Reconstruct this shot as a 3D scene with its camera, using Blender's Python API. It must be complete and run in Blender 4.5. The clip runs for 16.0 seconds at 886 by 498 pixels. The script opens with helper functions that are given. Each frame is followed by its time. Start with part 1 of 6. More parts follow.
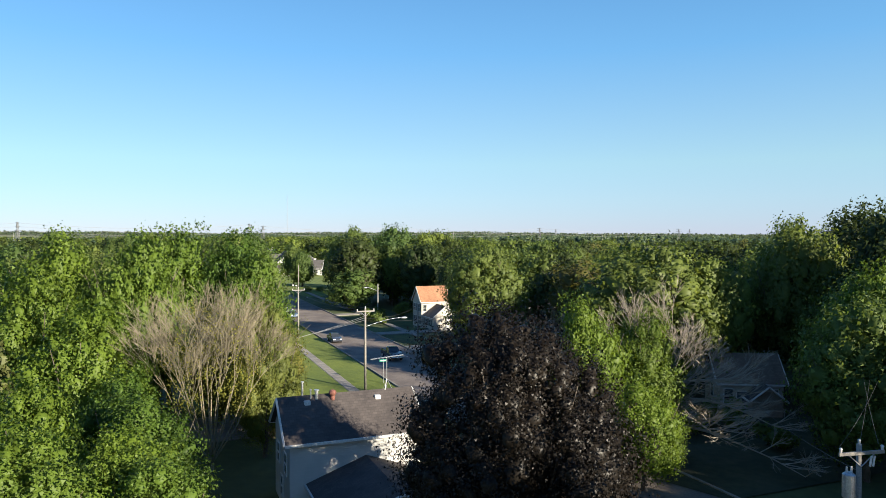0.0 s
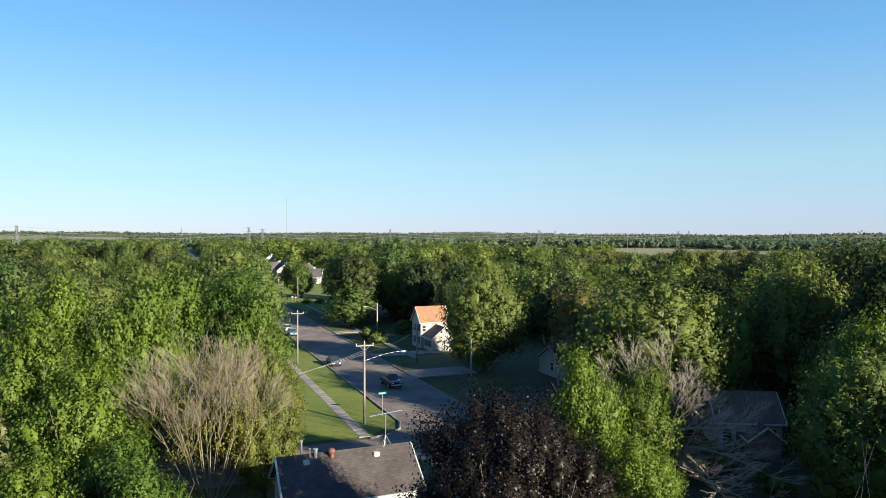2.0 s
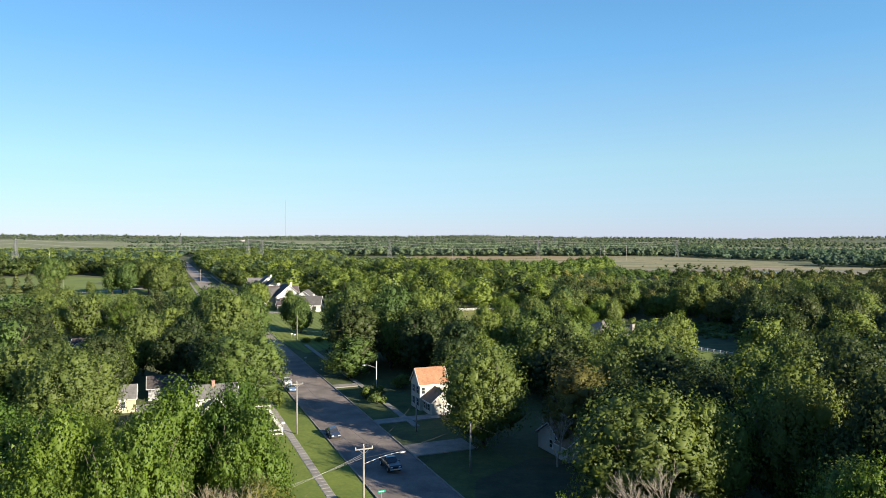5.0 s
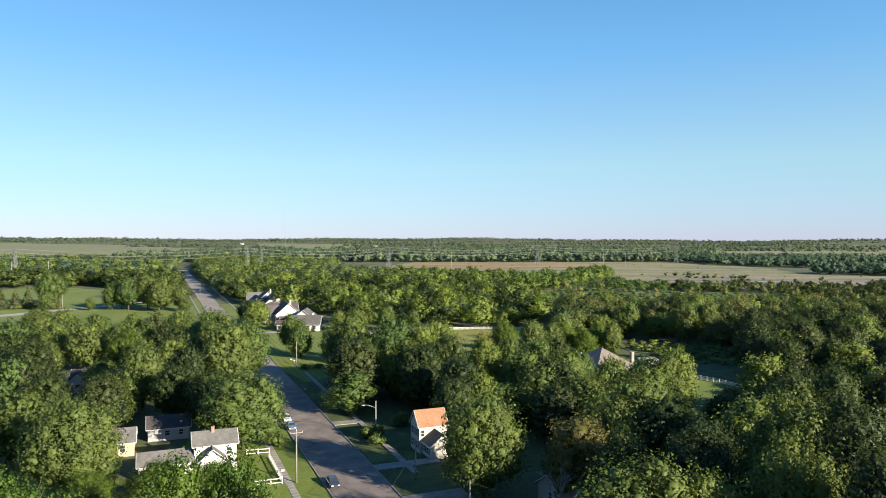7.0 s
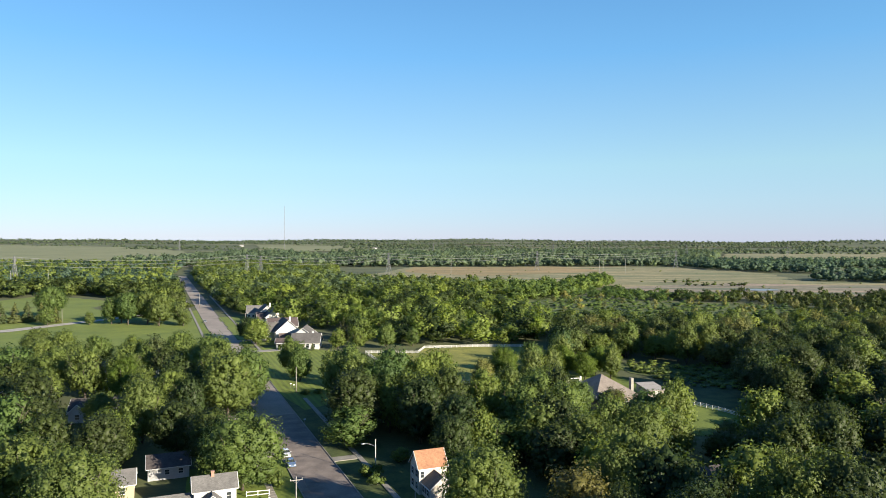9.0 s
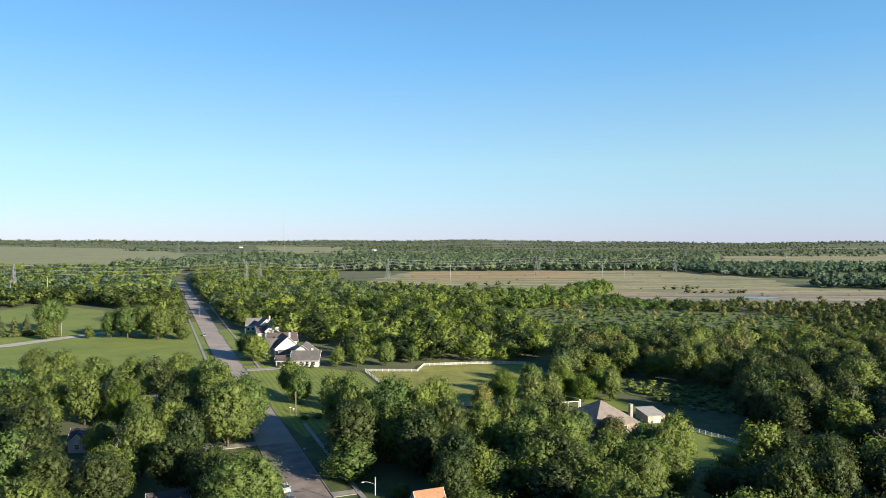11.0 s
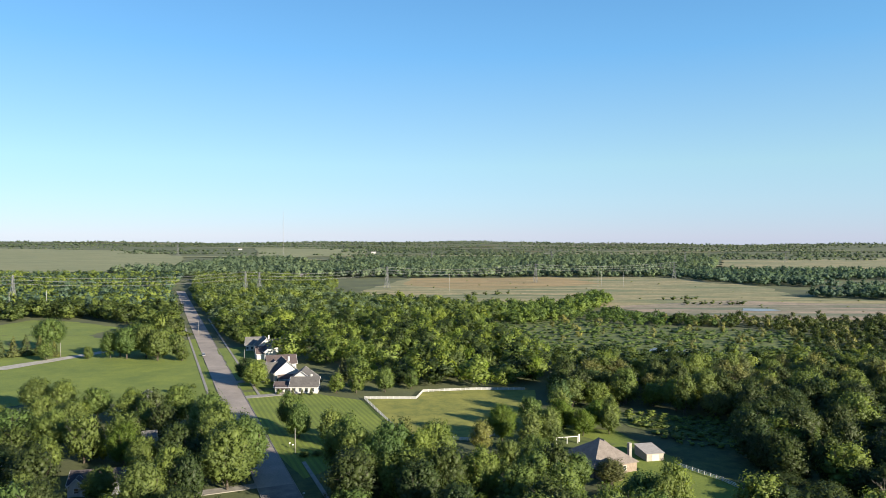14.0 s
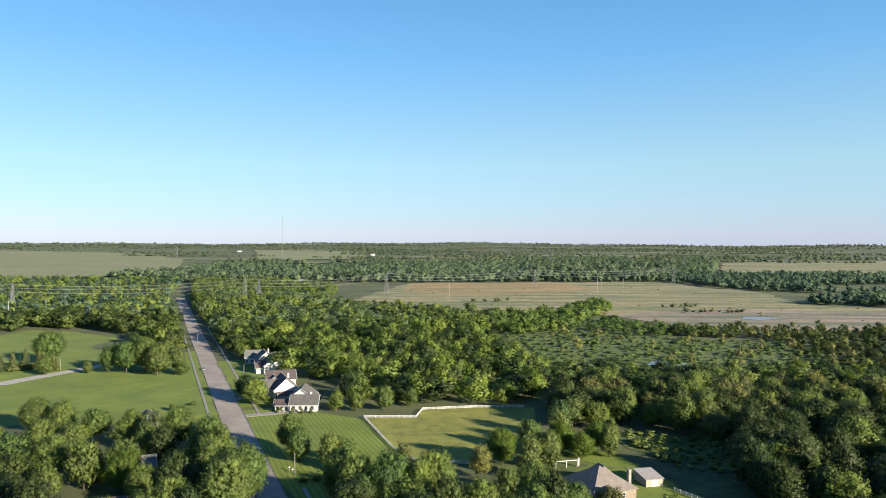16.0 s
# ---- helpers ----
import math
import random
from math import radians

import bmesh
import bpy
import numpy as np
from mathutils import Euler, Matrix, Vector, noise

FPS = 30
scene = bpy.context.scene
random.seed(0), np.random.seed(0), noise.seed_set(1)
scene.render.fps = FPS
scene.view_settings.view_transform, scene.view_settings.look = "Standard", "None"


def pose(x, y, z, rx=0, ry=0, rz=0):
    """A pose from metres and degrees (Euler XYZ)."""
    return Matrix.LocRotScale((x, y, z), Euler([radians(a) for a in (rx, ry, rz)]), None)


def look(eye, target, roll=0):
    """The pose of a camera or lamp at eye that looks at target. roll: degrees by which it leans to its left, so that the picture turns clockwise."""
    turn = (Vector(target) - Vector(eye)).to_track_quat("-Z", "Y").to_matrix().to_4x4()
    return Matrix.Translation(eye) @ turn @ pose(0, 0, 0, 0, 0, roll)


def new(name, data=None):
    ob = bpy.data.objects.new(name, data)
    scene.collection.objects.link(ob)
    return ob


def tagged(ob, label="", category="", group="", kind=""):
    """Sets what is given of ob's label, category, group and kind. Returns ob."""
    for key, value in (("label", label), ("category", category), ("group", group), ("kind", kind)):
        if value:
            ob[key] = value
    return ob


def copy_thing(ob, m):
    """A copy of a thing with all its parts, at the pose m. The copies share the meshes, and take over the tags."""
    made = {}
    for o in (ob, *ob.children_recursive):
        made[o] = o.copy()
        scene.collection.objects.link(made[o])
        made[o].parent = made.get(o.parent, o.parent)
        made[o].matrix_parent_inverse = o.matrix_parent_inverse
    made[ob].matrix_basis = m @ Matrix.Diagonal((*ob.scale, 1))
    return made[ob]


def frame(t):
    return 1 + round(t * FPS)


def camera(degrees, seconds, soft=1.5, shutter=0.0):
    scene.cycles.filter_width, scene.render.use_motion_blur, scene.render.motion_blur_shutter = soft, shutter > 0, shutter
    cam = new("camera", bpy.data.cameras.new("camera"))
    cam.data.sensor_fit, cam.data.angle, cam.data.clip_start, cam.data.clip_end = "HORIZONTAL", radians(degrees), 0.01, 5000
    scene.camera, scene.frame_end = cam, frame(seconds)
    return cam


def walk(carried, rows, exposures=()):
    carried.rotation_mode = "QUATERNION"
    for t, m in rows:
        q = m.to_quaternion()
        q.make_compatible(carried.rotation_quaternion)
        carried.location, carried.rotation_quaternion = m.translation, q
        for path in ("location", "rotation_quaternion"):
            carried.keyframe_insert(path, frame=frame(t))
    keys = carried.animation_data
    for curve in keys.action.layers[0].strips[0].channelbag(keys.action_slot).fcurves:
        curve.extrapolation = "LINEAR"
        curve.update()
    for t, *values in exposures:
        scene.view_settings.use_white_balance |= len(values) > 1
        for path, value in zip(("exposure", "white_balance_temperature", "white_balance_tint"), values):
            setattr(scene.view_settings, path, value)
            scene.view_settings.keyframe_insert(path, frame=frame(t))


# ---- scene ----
cam = camera(65.0, 16.0, soft=0.72)
# seconds, east, height, pitch, yaw, lean: a straight climb with a hardly turning camera
CLIMB = [
    (0.0, 0.0, 18.48, -1.14, 0.0, 0.13), (0.5, 0.0, 18.89, -1.15, -0.01, 0.14), (1.0, 0.01, 19.39, -1.17, -0.02, 0.15),
    (1.5, 0.01, 20.65, -1.18, -0.03, 0.16), (2.0, 0.02, 22.6, -1.16, -0.05, 0.17), (2.5, 0.02, 24.61, -1.14, -0.06, 0.17),
    (4.5, 0.0, 32.69, -1.08, -0.1, 0.19), (7.0, -0.02, 43.02, -0.95, -0.16, 0.15), (9.0, -0.04, 51.28, -0.95, -0.2, 0.12),
    (11.5, -0.11, 61.66, -1.0, -0.26, 0.13), (14.0, -0.18, 71.99, -1.03, -0.32, 0.16), (16.0, -0.24, 80.25, -1.02, -0.36, 0.17),
]
walk(cam, [(t, pose(x, 0, z, 90 + pitch, -lean, yaw)) for t, x, z, pitch, yaw, lean in CLIMB], [(0.0, 1.6, 5900, 7.5), (16.0, 1.6, 5900, 7.5)])


# ---- light ----
world = bpy.data.worlds.new("sky")
scene.world = world
world.use_nodes = True
SUN_AZ, SUN_EL = 129.0, 18.0          # degrees clockwise from ahead (+y), and above the horizon
wn = world.node_tree.nodes
sky = wn.new("ShaderNodeTexSky")
sky.sky_type, sky.sun_disc = "NISHITA", False
sky.sun_elevation, sky.sun_rotation = radians(SUN_EL), radians(SUN_AZ)
sky.altitude, sky.air_density, sky.dust_density, sky.ozone_density = 200, 1.0, 0.0, 4.6
wn["Background"].inputs["Strength"].default_value = 0.053
# thin evening haze: the clear sky grows paler and faintly violet towards the horizon
height = wn.new("ShaderNodeTexCoord")
split = wn.new("ShaderNodeSeparateXYZ")
world.node_tree.links.new(height.outputs["Generated"], split.inputs[0])
veil = wn.new("ShaderNodeValToRGB")
for k, (up, c) in enumerate([(0.0, (0.32, 0.34, 0.53)), (0.05, (0.36, 0.44, 0.51)), (0.1, (0.365, 0.5, 0.49)), (0.25, (0.165, 0.385, 0.595)), (0.5, (0.05, 0.16, 0.38)), (1.0, (0.03, 0.1, 0.27))]):
    e = veil.color_ramp.elements
    while len(e) <= k:
        e.new(1.0)
    e[k].position, e[k].color = up, (*c, 1)
world.node_tree.links.new(split.outputs["Z"], veil.inputs["Fac"])
lift_ = wn.new("ShaderNodeVectorMath")
lift_.operation = "SCALE"
lift_.inputs["Scale"].default_value = 10.0
world.node_tree.links.new(veil.outputs["Color"], lift_.inputs[0])
haze = wn.new("ShaderNodeMix")
haze.data_type = "RGBA"
haze.inputs[0].default_value = 0.55
world.node_tree.links.new(sky.outputs["Color"], haze.inputs[6])
world.node_tree.links.new(lift_.outputs["Vector"], haze.inputs[7])
world.node_tree.links.new(haze.outputs[2], wn["Background"].inputs["Color"])
sun = new("sun", bpy.data.lights.new("sun", "SUN"))
sun.data.energy, sun.data.angle, sun.data.color = 5.0, radians(0.6), (1.0, 0.83, 0.6)
sun_way = Vector((math.sin(radians(SUN_AZ)) * math.cos(radians(SUN_EL)), math.cos(radians(SUN_AZ)) * math.cos(radians(SUN_EL)), math.sin(radians(SUN_EL))))
sun.matrix_world = look(sun_way * 300, (0, 0, 0))


# ---- materials ----
def material(name):
    m = bpy.data.materials.new(name)
    m.use_nodes = True
    nt = m.node_tree
    return m, nt, nt.nodes["Principled BSDF"]


def noise_node(nt, scale, detail=4.0, rough=0.55, coords="Object"):
    co = nt.nodes.new("ShaderNodeTexCoord")
    n = nt.nodes.new("ShaderNodeTexNoise")
    n.inputs["Scale"].default_value, n.inputs["Detail"].default_value, n.inputs["Roughness"].default_value = scale, detail, rough
    nt.links.new(co.outputs[coords], n.inputs["Vector"])
    return n


def ramp_node(nt, source, stops):
    r = nt.nodes.new("ShaderNodeValToRGB")
    e = r.color_ramp.elements
    while len(e) < len(stops):
        e.new(0.5)
    for k, (p, c) in enumerate(stops):
        e[k].position, e[k].color = p, (*c, 1)
    nt.links.new(source, r.inputs["Fac"])
    return r


def mix_node(nt, a, b, fac, how="MIX"):
    x = nt.nodes.new("ShaderNodeMix")
    x.data_type, x.blend_type = "RGBA", how
    for sock, v in ((x.inputs[6], a), (x.inputs[7], b), (x.inputs[0], fac)):
        if isinstance(v, bpy.types.NodeSocket):
            nt.links.new(v, sock)
        else:
            sock.default_value = v if isinstance(v, float) else (*v, 1)
    return x.outputs[2]


def mottled(name, dark, light, scale, fine=None, rough=0.85, bump=0.0, metallic=0.0, coords="Object", spread=(0.3, 0.7), by_object=0.0):
    """Two colours mixed by a broad noise, broken again by a fine one."""
    m, nt, b = material(name)
    n1 = noise_node(nt, scale, 5.0, 0.6, coords)
    c = ramp_node(nt, n1.outputs["Fac"], [(spread[0], dark), (spread[1], light)]).outputs["Color"]
    n2 = noise_node(nt, fine or scale * 9, 3.0, 0.6, coords)
    g = ramp_node(nt, n2.outputs["Fac"], [(0.25, (0.72, 0.72, 0.72)), (0.75, (1.2, 1.2, 1.2))]).outputs["Color"]
    c = mix_node(nt, c, g, 1.0, "MULTIPLY")
    if by_object:
        info = nt.nodes.new("ShaderNodeObjectInfo")
        g = ramp_node(nt, info.outputs["Random"], [(0.0, (1 - by_object,) * 3), (1.0, (1 + by_object,) * 3)]).outputs["Color"]
        c = mix_node(nt, c, g, 1.0, "MULTIPLY")
    nt.links.new(c, b.inputs["Base Color"])
    b.inputs["Roughness"].default_value, b.inputs["Metallic"].default_value = rough, metallic
    if bump:
        bp = nt.nodes.new("ShaderNodeBump")
        bp.inputs["Strength"].default_value = bump
        nt.links.new(n2.outputs["Fac"], bp.inputs["Height"])
        nt.links.new(bp.outputs["Normal"], b.inputs["Normal"])
    return m


def leaf_material(name, dark, light, hue=0.25, leak=0.3, rough=0.55, shine=0.3):
    """Foliage: every clump of leaves has its own tone, every tree its own cast; some light comes through."""
    m, nt, b = material(name)
    geo, info = nt.nodes.new("ShaderNodeNewGeometry"), nt.nodes.new("ShaderNodeObjectInfo")
    c = ramp_node(nt, geo.outputs["Random Per Island"], [(0.0, tuple(0.25 * a + 0.75 * b for a, b in zip(dark, light))), (0.8, light), (1.0, tuple(v * 1.1 for v in light))]).outputs["Color"]
    warm = ramp_node(nt, info.outputs["Random"], [(0.0, (0.78 - hue, 0.82 - hue * 0.3, 0.9)), (0.35, (1.0, 1.0, 1.0)), (0.6, (0.86, 0.84, 0.9)), (1.0, (1.12 + hue * 0.6, 1.13 + hue * 0.3, 0.98))]).outputs["Color"]
    c = mix_node(nt, c, warm, 1.0, "MULTIPLY")
    broad = noise_node(nt, 0.35, 2.0, 0.5)
    tone = ramp_node(nt, broad.outputs["Fac"], [(0.3, (0.78, 0.8, 0.85)), (0.7, (1.18, 1.15, 1.0))]).outputs["Color"]
    c = mix_node(nt, c, tone, 1.0, "MULTIPLY")
    tree = nt.nodes.new("ShaderNodeAttribute")
    tree.attribute_name = "tone"
    cast = ramp_node(nt, tree.outputs["Fac"], [(0.0, (1.0, 1.0, 1.0)), (0.02, (0.84, 0.88, 0.92)), (0.4, (1.1, 1.12, 1.12)), (0.75, (1.22, 1.2, 1.15)), (1.0, (1.42, 1.36, 1.2))]).outputs["Color"]
    c = mix_node(nt, c, cast, 1.0, "MULTIPLY")
    wide = noise_node(nt, 0.045, 2.0, 0.5)
    tone = ramp_node(nt, wide.outputs["Fac"], [(0.35, (0.8, 0.83, 0.9)), (0.65, (1.16, 1.12, 1.02))]).outputs["Color"]
    c = mix_node(nt, c, tone, 1.0, "MULTIPLY")
    nt.links.new(c, b.inputs["Base Color"])
    b.inputs["Roughness"].default_value = rough
    b.inputs["Specular IOR Level"].default_value = shine
    t, mx = nt.nodes.new("ShaderNodeBsdfTranslucent"), nt.nodes.new("ShaderNodeMixShader")
    nt.links.new(mix_node(nt, c, (1.45, 1.4, 0.75), 1.0, "MULTIPLY"), t.inputs["Color"])
    mx.inputs[0].default_value = leak
    nt.links.new(b.outputs[0], mx.inputs[1])
    nt.links.new(t.outputs[0], mx.inputs[2])
    nt.links.new(mx.outputs[0], nt.nodes["Material Output"].inputs["Surface"])
    return m


LEAF = leaf_material("leaf_green", (0.07, 0.104, 0.026), (0.141, 0.188, 0.046), 0.14, 0.45)
LEAF_BRIGHT = leaf_material("leaf_bright", (0.061, 0.105, 0.0125), (0.118, 0.178, 0.0245), 0.1, 0.42)
# deep green leaves, darkened further to paint shade on the right-hand trees
LEAF_DEEP_SHADED = leaf_material("leaf_deep_shaded", (0.0245, 0.038, 0.01), (0.051, 0.073, 0.019), 0.14, 0.38)
LEAF_OLIVE = leaf_material("leaf_olive", (0.072, 0.1, 0.028), (0.136, 0.175, 0.053), 0.14, 0.42)
LEAF_BROWN = leaf_material("leaf_brown", (0.066, 0.0672, 0.02025), (0.1265, 0.1229, 0.0375), 0.12, 0.35)
LEAF_PURPLE = leaf_material("leaf_purple", (0.004, 0.0032, 0.0026), (0.0125, 0.01, 0.008), 0.1, 0.05, 0.42, 0.16)
LEAF_YELLOW = leaf_material("leaf_yellow", (0.213, 0.205, 0.0164), (0.394, 0.344, 0.0246), 0.1)
LEAF_GOLD = leaf_material("leaf_gold", (0.118, 0.126, 0.025), (0.2, 0.205, 0.045), 0.1, 0.45)
LEAF_GREY = leaf_material("leaf_grey", (0.0935, 0.105, 0.0375), (0.165, 0.1764, 0.0615), 0.12, 0.42)
# distant leaves greyed and blued to imitate haze
LEAF_HAZED = leaf_material("leaf_hazed", (0.064, 0.09, 0.053), (0.11, 0.15, 0.09), 0.1, 0.42)
NEEDLE = leaf_material("needle", (0.05412, 0.06458, 0.01845), (0.1082, 0.125, 0.03997), 0.12, 0.2)
BARK = mottled("bark", (0.0574, 0.0451, 0.0328), (0.139, 0.115, 0.0902), 2.0, 14.0, 0.9, 0.4)
BARK_PALE = mottled("bark_pale", (0.125, 0.108, 0.07), (0.235, 0.205, 0.138), 2.0, 14.0, 0.9, 0.3)
BARK_DEAD = mottled("bark_dead", (0.2, 0.17, 0.13), (0.35, 0.305, 0.245), 2.0, 14.0, 0.9, 0.3)
GROUND = mottled("ground_rough", (0.0369, 0.0451, 0.0148), (0.0902, 0.102, 0.0287), 0.02, 0.9, 0.95)
# near asphalt: tree shade is painted in as a darker grey
ASPHALT_SHADED = mottled("asphalt_worn_shaded", (0.105, 0.086, 0.076), (0.215, 0.178, 0.152), 0.25, 6.0, 0.9, 0.15)
# far asphalt: full sun is painted in as a paler grey
ASPHALT_LIT = mottled("asphalt_lit", (0.18, 0.154, 0.132), (0.295, 0.252, 0.216), 0.09, 2.2, 0.9, 0.1)
CONCRETE = mottled("concrete", (0.164, 0.152, 0.135), (0.262, 0.246, 0.213), 0.6, 9.0, 0.85, 0.1)
SLAB_CONCRETE = mottled("slab_concrete", (0.18, 0.164, 0.143), (0.271, 0.25, 0.217), 0.9, 9.0, 0.85, 0.1, by_object=0.12)
GRAVEL = mottled("gravel", (0.246, 0.23, 0.197), (0.369, 0.344, 0.303), 0.3, 5.0, 0.95, 0.2)


def lawn_material(name, dark, light, stripe=0.0, turn=22.3, patchy=0.0, streak=0.0):
    m, nt, b = material(name)
    n1 = noise_node(nt, 0.05, 5.0, 0.6)
    c = ramp_node(nt, n1.outputs["Fac"], [(0.3, dark), (0.7, light)]).outputs["Color"]
    n2 = noise_node(nt, 1.6, 4.0, 0.65)
    g = ramp_node(nt, n2.outputs["Fac"], [(0.25, (0.75, 0.78, 0.7)), (0.75, (1.2, 1.16, 1.1))]).outputs["Color"]
    c = mix_node(nt, c, g, 1.0, "MULTIPLY")
    if patchy:
        n3 = noise_node(nt, 0.18, 6.0, 0.7)
        g = ramp_node(nt, n3.outputs["Fac"], [(0.36, (1 - patchy, 1 - patchy * 0.75, 1 - patchy)), (0.6, (1 + patchy * 0.3,) * 3)]).outputs["Color"]
        c = mix_node(nt, c, g, 1.0, "MULTIPLY")
    if streak:
        co, mp, n4 = nt.nodes.new("ShaderNodeTexCoord"), nt.nodes.new("ShaderNodeMapping"), nt.nodes.new("ShaderNodeTexNoise")
        mp.inputs["Scale"].default_value, mp.inputs["Rotation"].default_value = (0.004, 0.03, 1), (0, 0, radians(-6))
        nt.links.new(co.outputs["Object"], mp.inputs["Vector"])
        nt.links.new(mp.outputs["Vector"], n4.inputs["Vector"])
        n4.inputs["Scale"].default_value, n4.inputs["Detail"].default_value = 1.6, 5.0
        g = ramp_node(nt, n4.outputs["Fac"], [(0.38, (1 - streak, 1 - streak * 0.55, 1 - streak * 0.8)), (0.62, (1 + streak * 0.4,) * 3)]).outputs["Color"]
        c = mix_node(nt, c, g, 1.0, "MULTIPLY")
    if stripe:
        co, mp, wv = nt.nodes.new("ShaderNodeTexCoord"), nt.nodes.new("ShaderNodeMapping"), nt.nodes.new("ShaderNodeTexWave")
        mp.inputs["Rotation"].default_value = (0, 0, radians(-turn))
        nt.links.new(co.outputs["Object"], mp.inputs["Vector"])
        nt.links.new(mp.outputs["Vector"], wv.inputs["Vector"])
        wv.inputs["Scale"].default_value, wv.inputs["Distortion"].default_value = 0.16, 0.6
        g = ramp_node(nt, wv.outputs["Fac"], [(0.3, (1 - stripe,) * 3), (0.7, (1 + stripe,) * 3)]).outputs["Color"]
        c = mix_node(nt, c, g, 1.0, "MULTIPLY")
    nt.links.new(c, b.inputs["Base Color"])
    b.inputs["Roughness"].default_value = 0.95
    bp = nt.nodes.new("ShaderNodeBump")
    bp.inputs["Strength"].default_value, bp.inputs["Distance"].default_value = 0.5, 0.1
    nt.links.new(n2.outputs["Fac"], bp.inputs["Height"])
    nt.links.new(bp.outputs["Normal"], b.inputs["Normal"])
    return m


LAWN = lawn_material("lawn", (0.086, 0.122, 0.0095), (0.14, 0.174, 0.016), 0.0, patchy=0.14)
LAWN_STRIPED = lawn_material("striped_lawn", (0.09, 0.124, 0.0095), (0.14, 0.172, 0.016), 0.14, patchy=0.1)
# grass with tree shade painted in as a darker green
SHADED_GRASS = lawn_material("shaded_grass", (0.036, 0.052, 0.013), (0.075, 0.092, 0.021), patchy=0.6)
MEADOW = lawn_material("meadow", (0.132, 0.14, 0.019), (0.208, 0.198, 0.034), patchy=0.35)
BRUSH = lawn_material("brush_grass", (0.056, 0.075, 0.013), (0.11, 0.128, 0.026), patchy=0.5)
CROP = lawn_material("crop_field", (0.138, 0.139, 0.062), (0.18, 0.176, 0.083), streak=0.25)
TAN = lawn_material("dry_field", (0.16, 0.136, 0.066), (0.27, 0.21, 0.115), patchy=0.25, streak=0.5)
RUST = lawn_material("ploughed_field", (0.205, 0.139, 0.0615), (0.271, 0.193, 0.0861), streak=0.3)
# yard soil darkened to imitate the deep shade below the trees
SHADED_SOIL = lawn_material("shaded_soil", (0.026, 0.029, 0.014), (0.06, 0.06, 0.028), patchy=0.6)
MUD = lawn_material("bare_soil", (0.17, 0.125, 0.095), (0.26, 0.19, 0.145), patchy=0.3, streak=0.55)


# ---- building blocks ----
def mesh_from(name, verts, faces_n, index, material_, normals=None, tone=None):
    """A mesh from numpy arrays: verts (n, 3), one face size for all, and the corner indices in a row."""
    me = bpy.data.meshes.new(name)
    verts, index = np.asarray(verts, np.float32), np.asarray(index, np.int32).ravel()
    count = len(index) // faces_n
    me.vertices.add(len(verts))
    me.vertices.foreach_set("co", verts.ravel())
    me.loops.add(len(index))
    me.loops.foreach_set("vertex_index", index)
    me.polygons.add(count)
    me.polygons.foreach_set("loop_start", np.arange(count, dtype=np.int32) * faces_n)
    me.update(calc_edges=True)
    if normals is not None:
        me.polygons.foreach_set("use_smooth", np.ones(count, dtype=bool))
        me.attributes.new("custom_normal", "FLOAT_VECTOR", "POINT").data.foreach_set("vector", np.asarray(normals, np.float32).ravel())
    if tone is not None:
        me.attributes.new("tone", "FLOAT", "POINT").data.foreach_set("value", np.asarray(tone, np.float32).ravel())
    me.update()
    me.materials.append(material_)
    return me


def part(name, bm, material_, parent=None, label="", smooth=False):
    me = bpy.data.meshes.new(name)
    bm.to_mesh(me)
    bm.free()
    me.materials.append(material_)
    if smooth:
        me.polygons.foreach_set("use_smooth", [True] * len(me.polygons))
    ob = new(name, me)
    ob.parent = parent
    return tagged(ob, label)


def thing(name, m, label, category, group="", kind=""):
    ob = new(name)
    ob.empty_display_size = 0.3
    ob.matrix_basis = m
    return tagged(ob, label, category, group, kind)


def box(bm, x0, y0, z0, x1, y1, z1, m=None):
    r = bmesh.ops.create_cube(bm, size=1.0)
    t = Matrix.Translation(((x0 + x1) / 2, (y0 + y1) / 2, (z0 + z1) / 2)) @ Matrix.Diagonal((x1 - x0, y1 - y0, z1 - z0, 1))
    bmesh.ops.transform(bm, matrix=(m @ t) if m else t, verts=r["verts"])
    return r["verts"]


def rod(bm, a, b, r0, r1=None, sides=8):
    a, b = Vector(a), Vector(b)
    d = b - a
    r = bmesh.ops.create_cone(bm, cap_ends=True, segments=sides, radius1=r0, radius2=r0 if r1 is None else r1, depth=d.length)
    bmesh.ops.transform(bm, matrix=Matrix.Translation((a + b) / 2) @ d.to_track_quat("Z", "Y").to_matrix().to_4x4(), verts=r["verts"])


def solid(bm, ring, z0, z1):
    """A prism over a ring of (x, y)."""
    lo = [bm.verts.new((x, y, z0)) for x, y in ring]
    hi = [bm.verts.new((x, y, z1)) for x, y in ring]
    n = len(ring)
    bm.faces.new(lo[::-1])
    bm.faces.new(hi)
    for k in range(n):
        bm.faces.new((lo[k], lo[(k + 1) % n], hi[(k + 1) % n], hi[k]))
    bmesh.ops.recalc_face_normals(bm, faces=bm.faces)


# The street runs straight: along() gives a place s metres up the street and d metres to its right.
STREET = Vector((-0.3793, 0.9253))
ACROSS = Vector((0.9253, 0.3793))
STREET_TURN = math.degrees(math.atan2(0.3793, 0.9253))


def along(s, d):
    p = Vector((16.8, 43.8)) + STREET * s + ACROSS * d
    return p.x, p.y


def terrain(x, y):
    """Flat near the town, rising slowly to a far ridge fitted to the camera's horizon."""
    r = math.hypot(x, y)
    k = max(0.0, (r - 1500) / 3350)
    return 30.0 * k * k * (1 + 0.18 * math.sin(x * 0.0021 + 1.3) + 0.1 * math.sin(x * 0.0057))


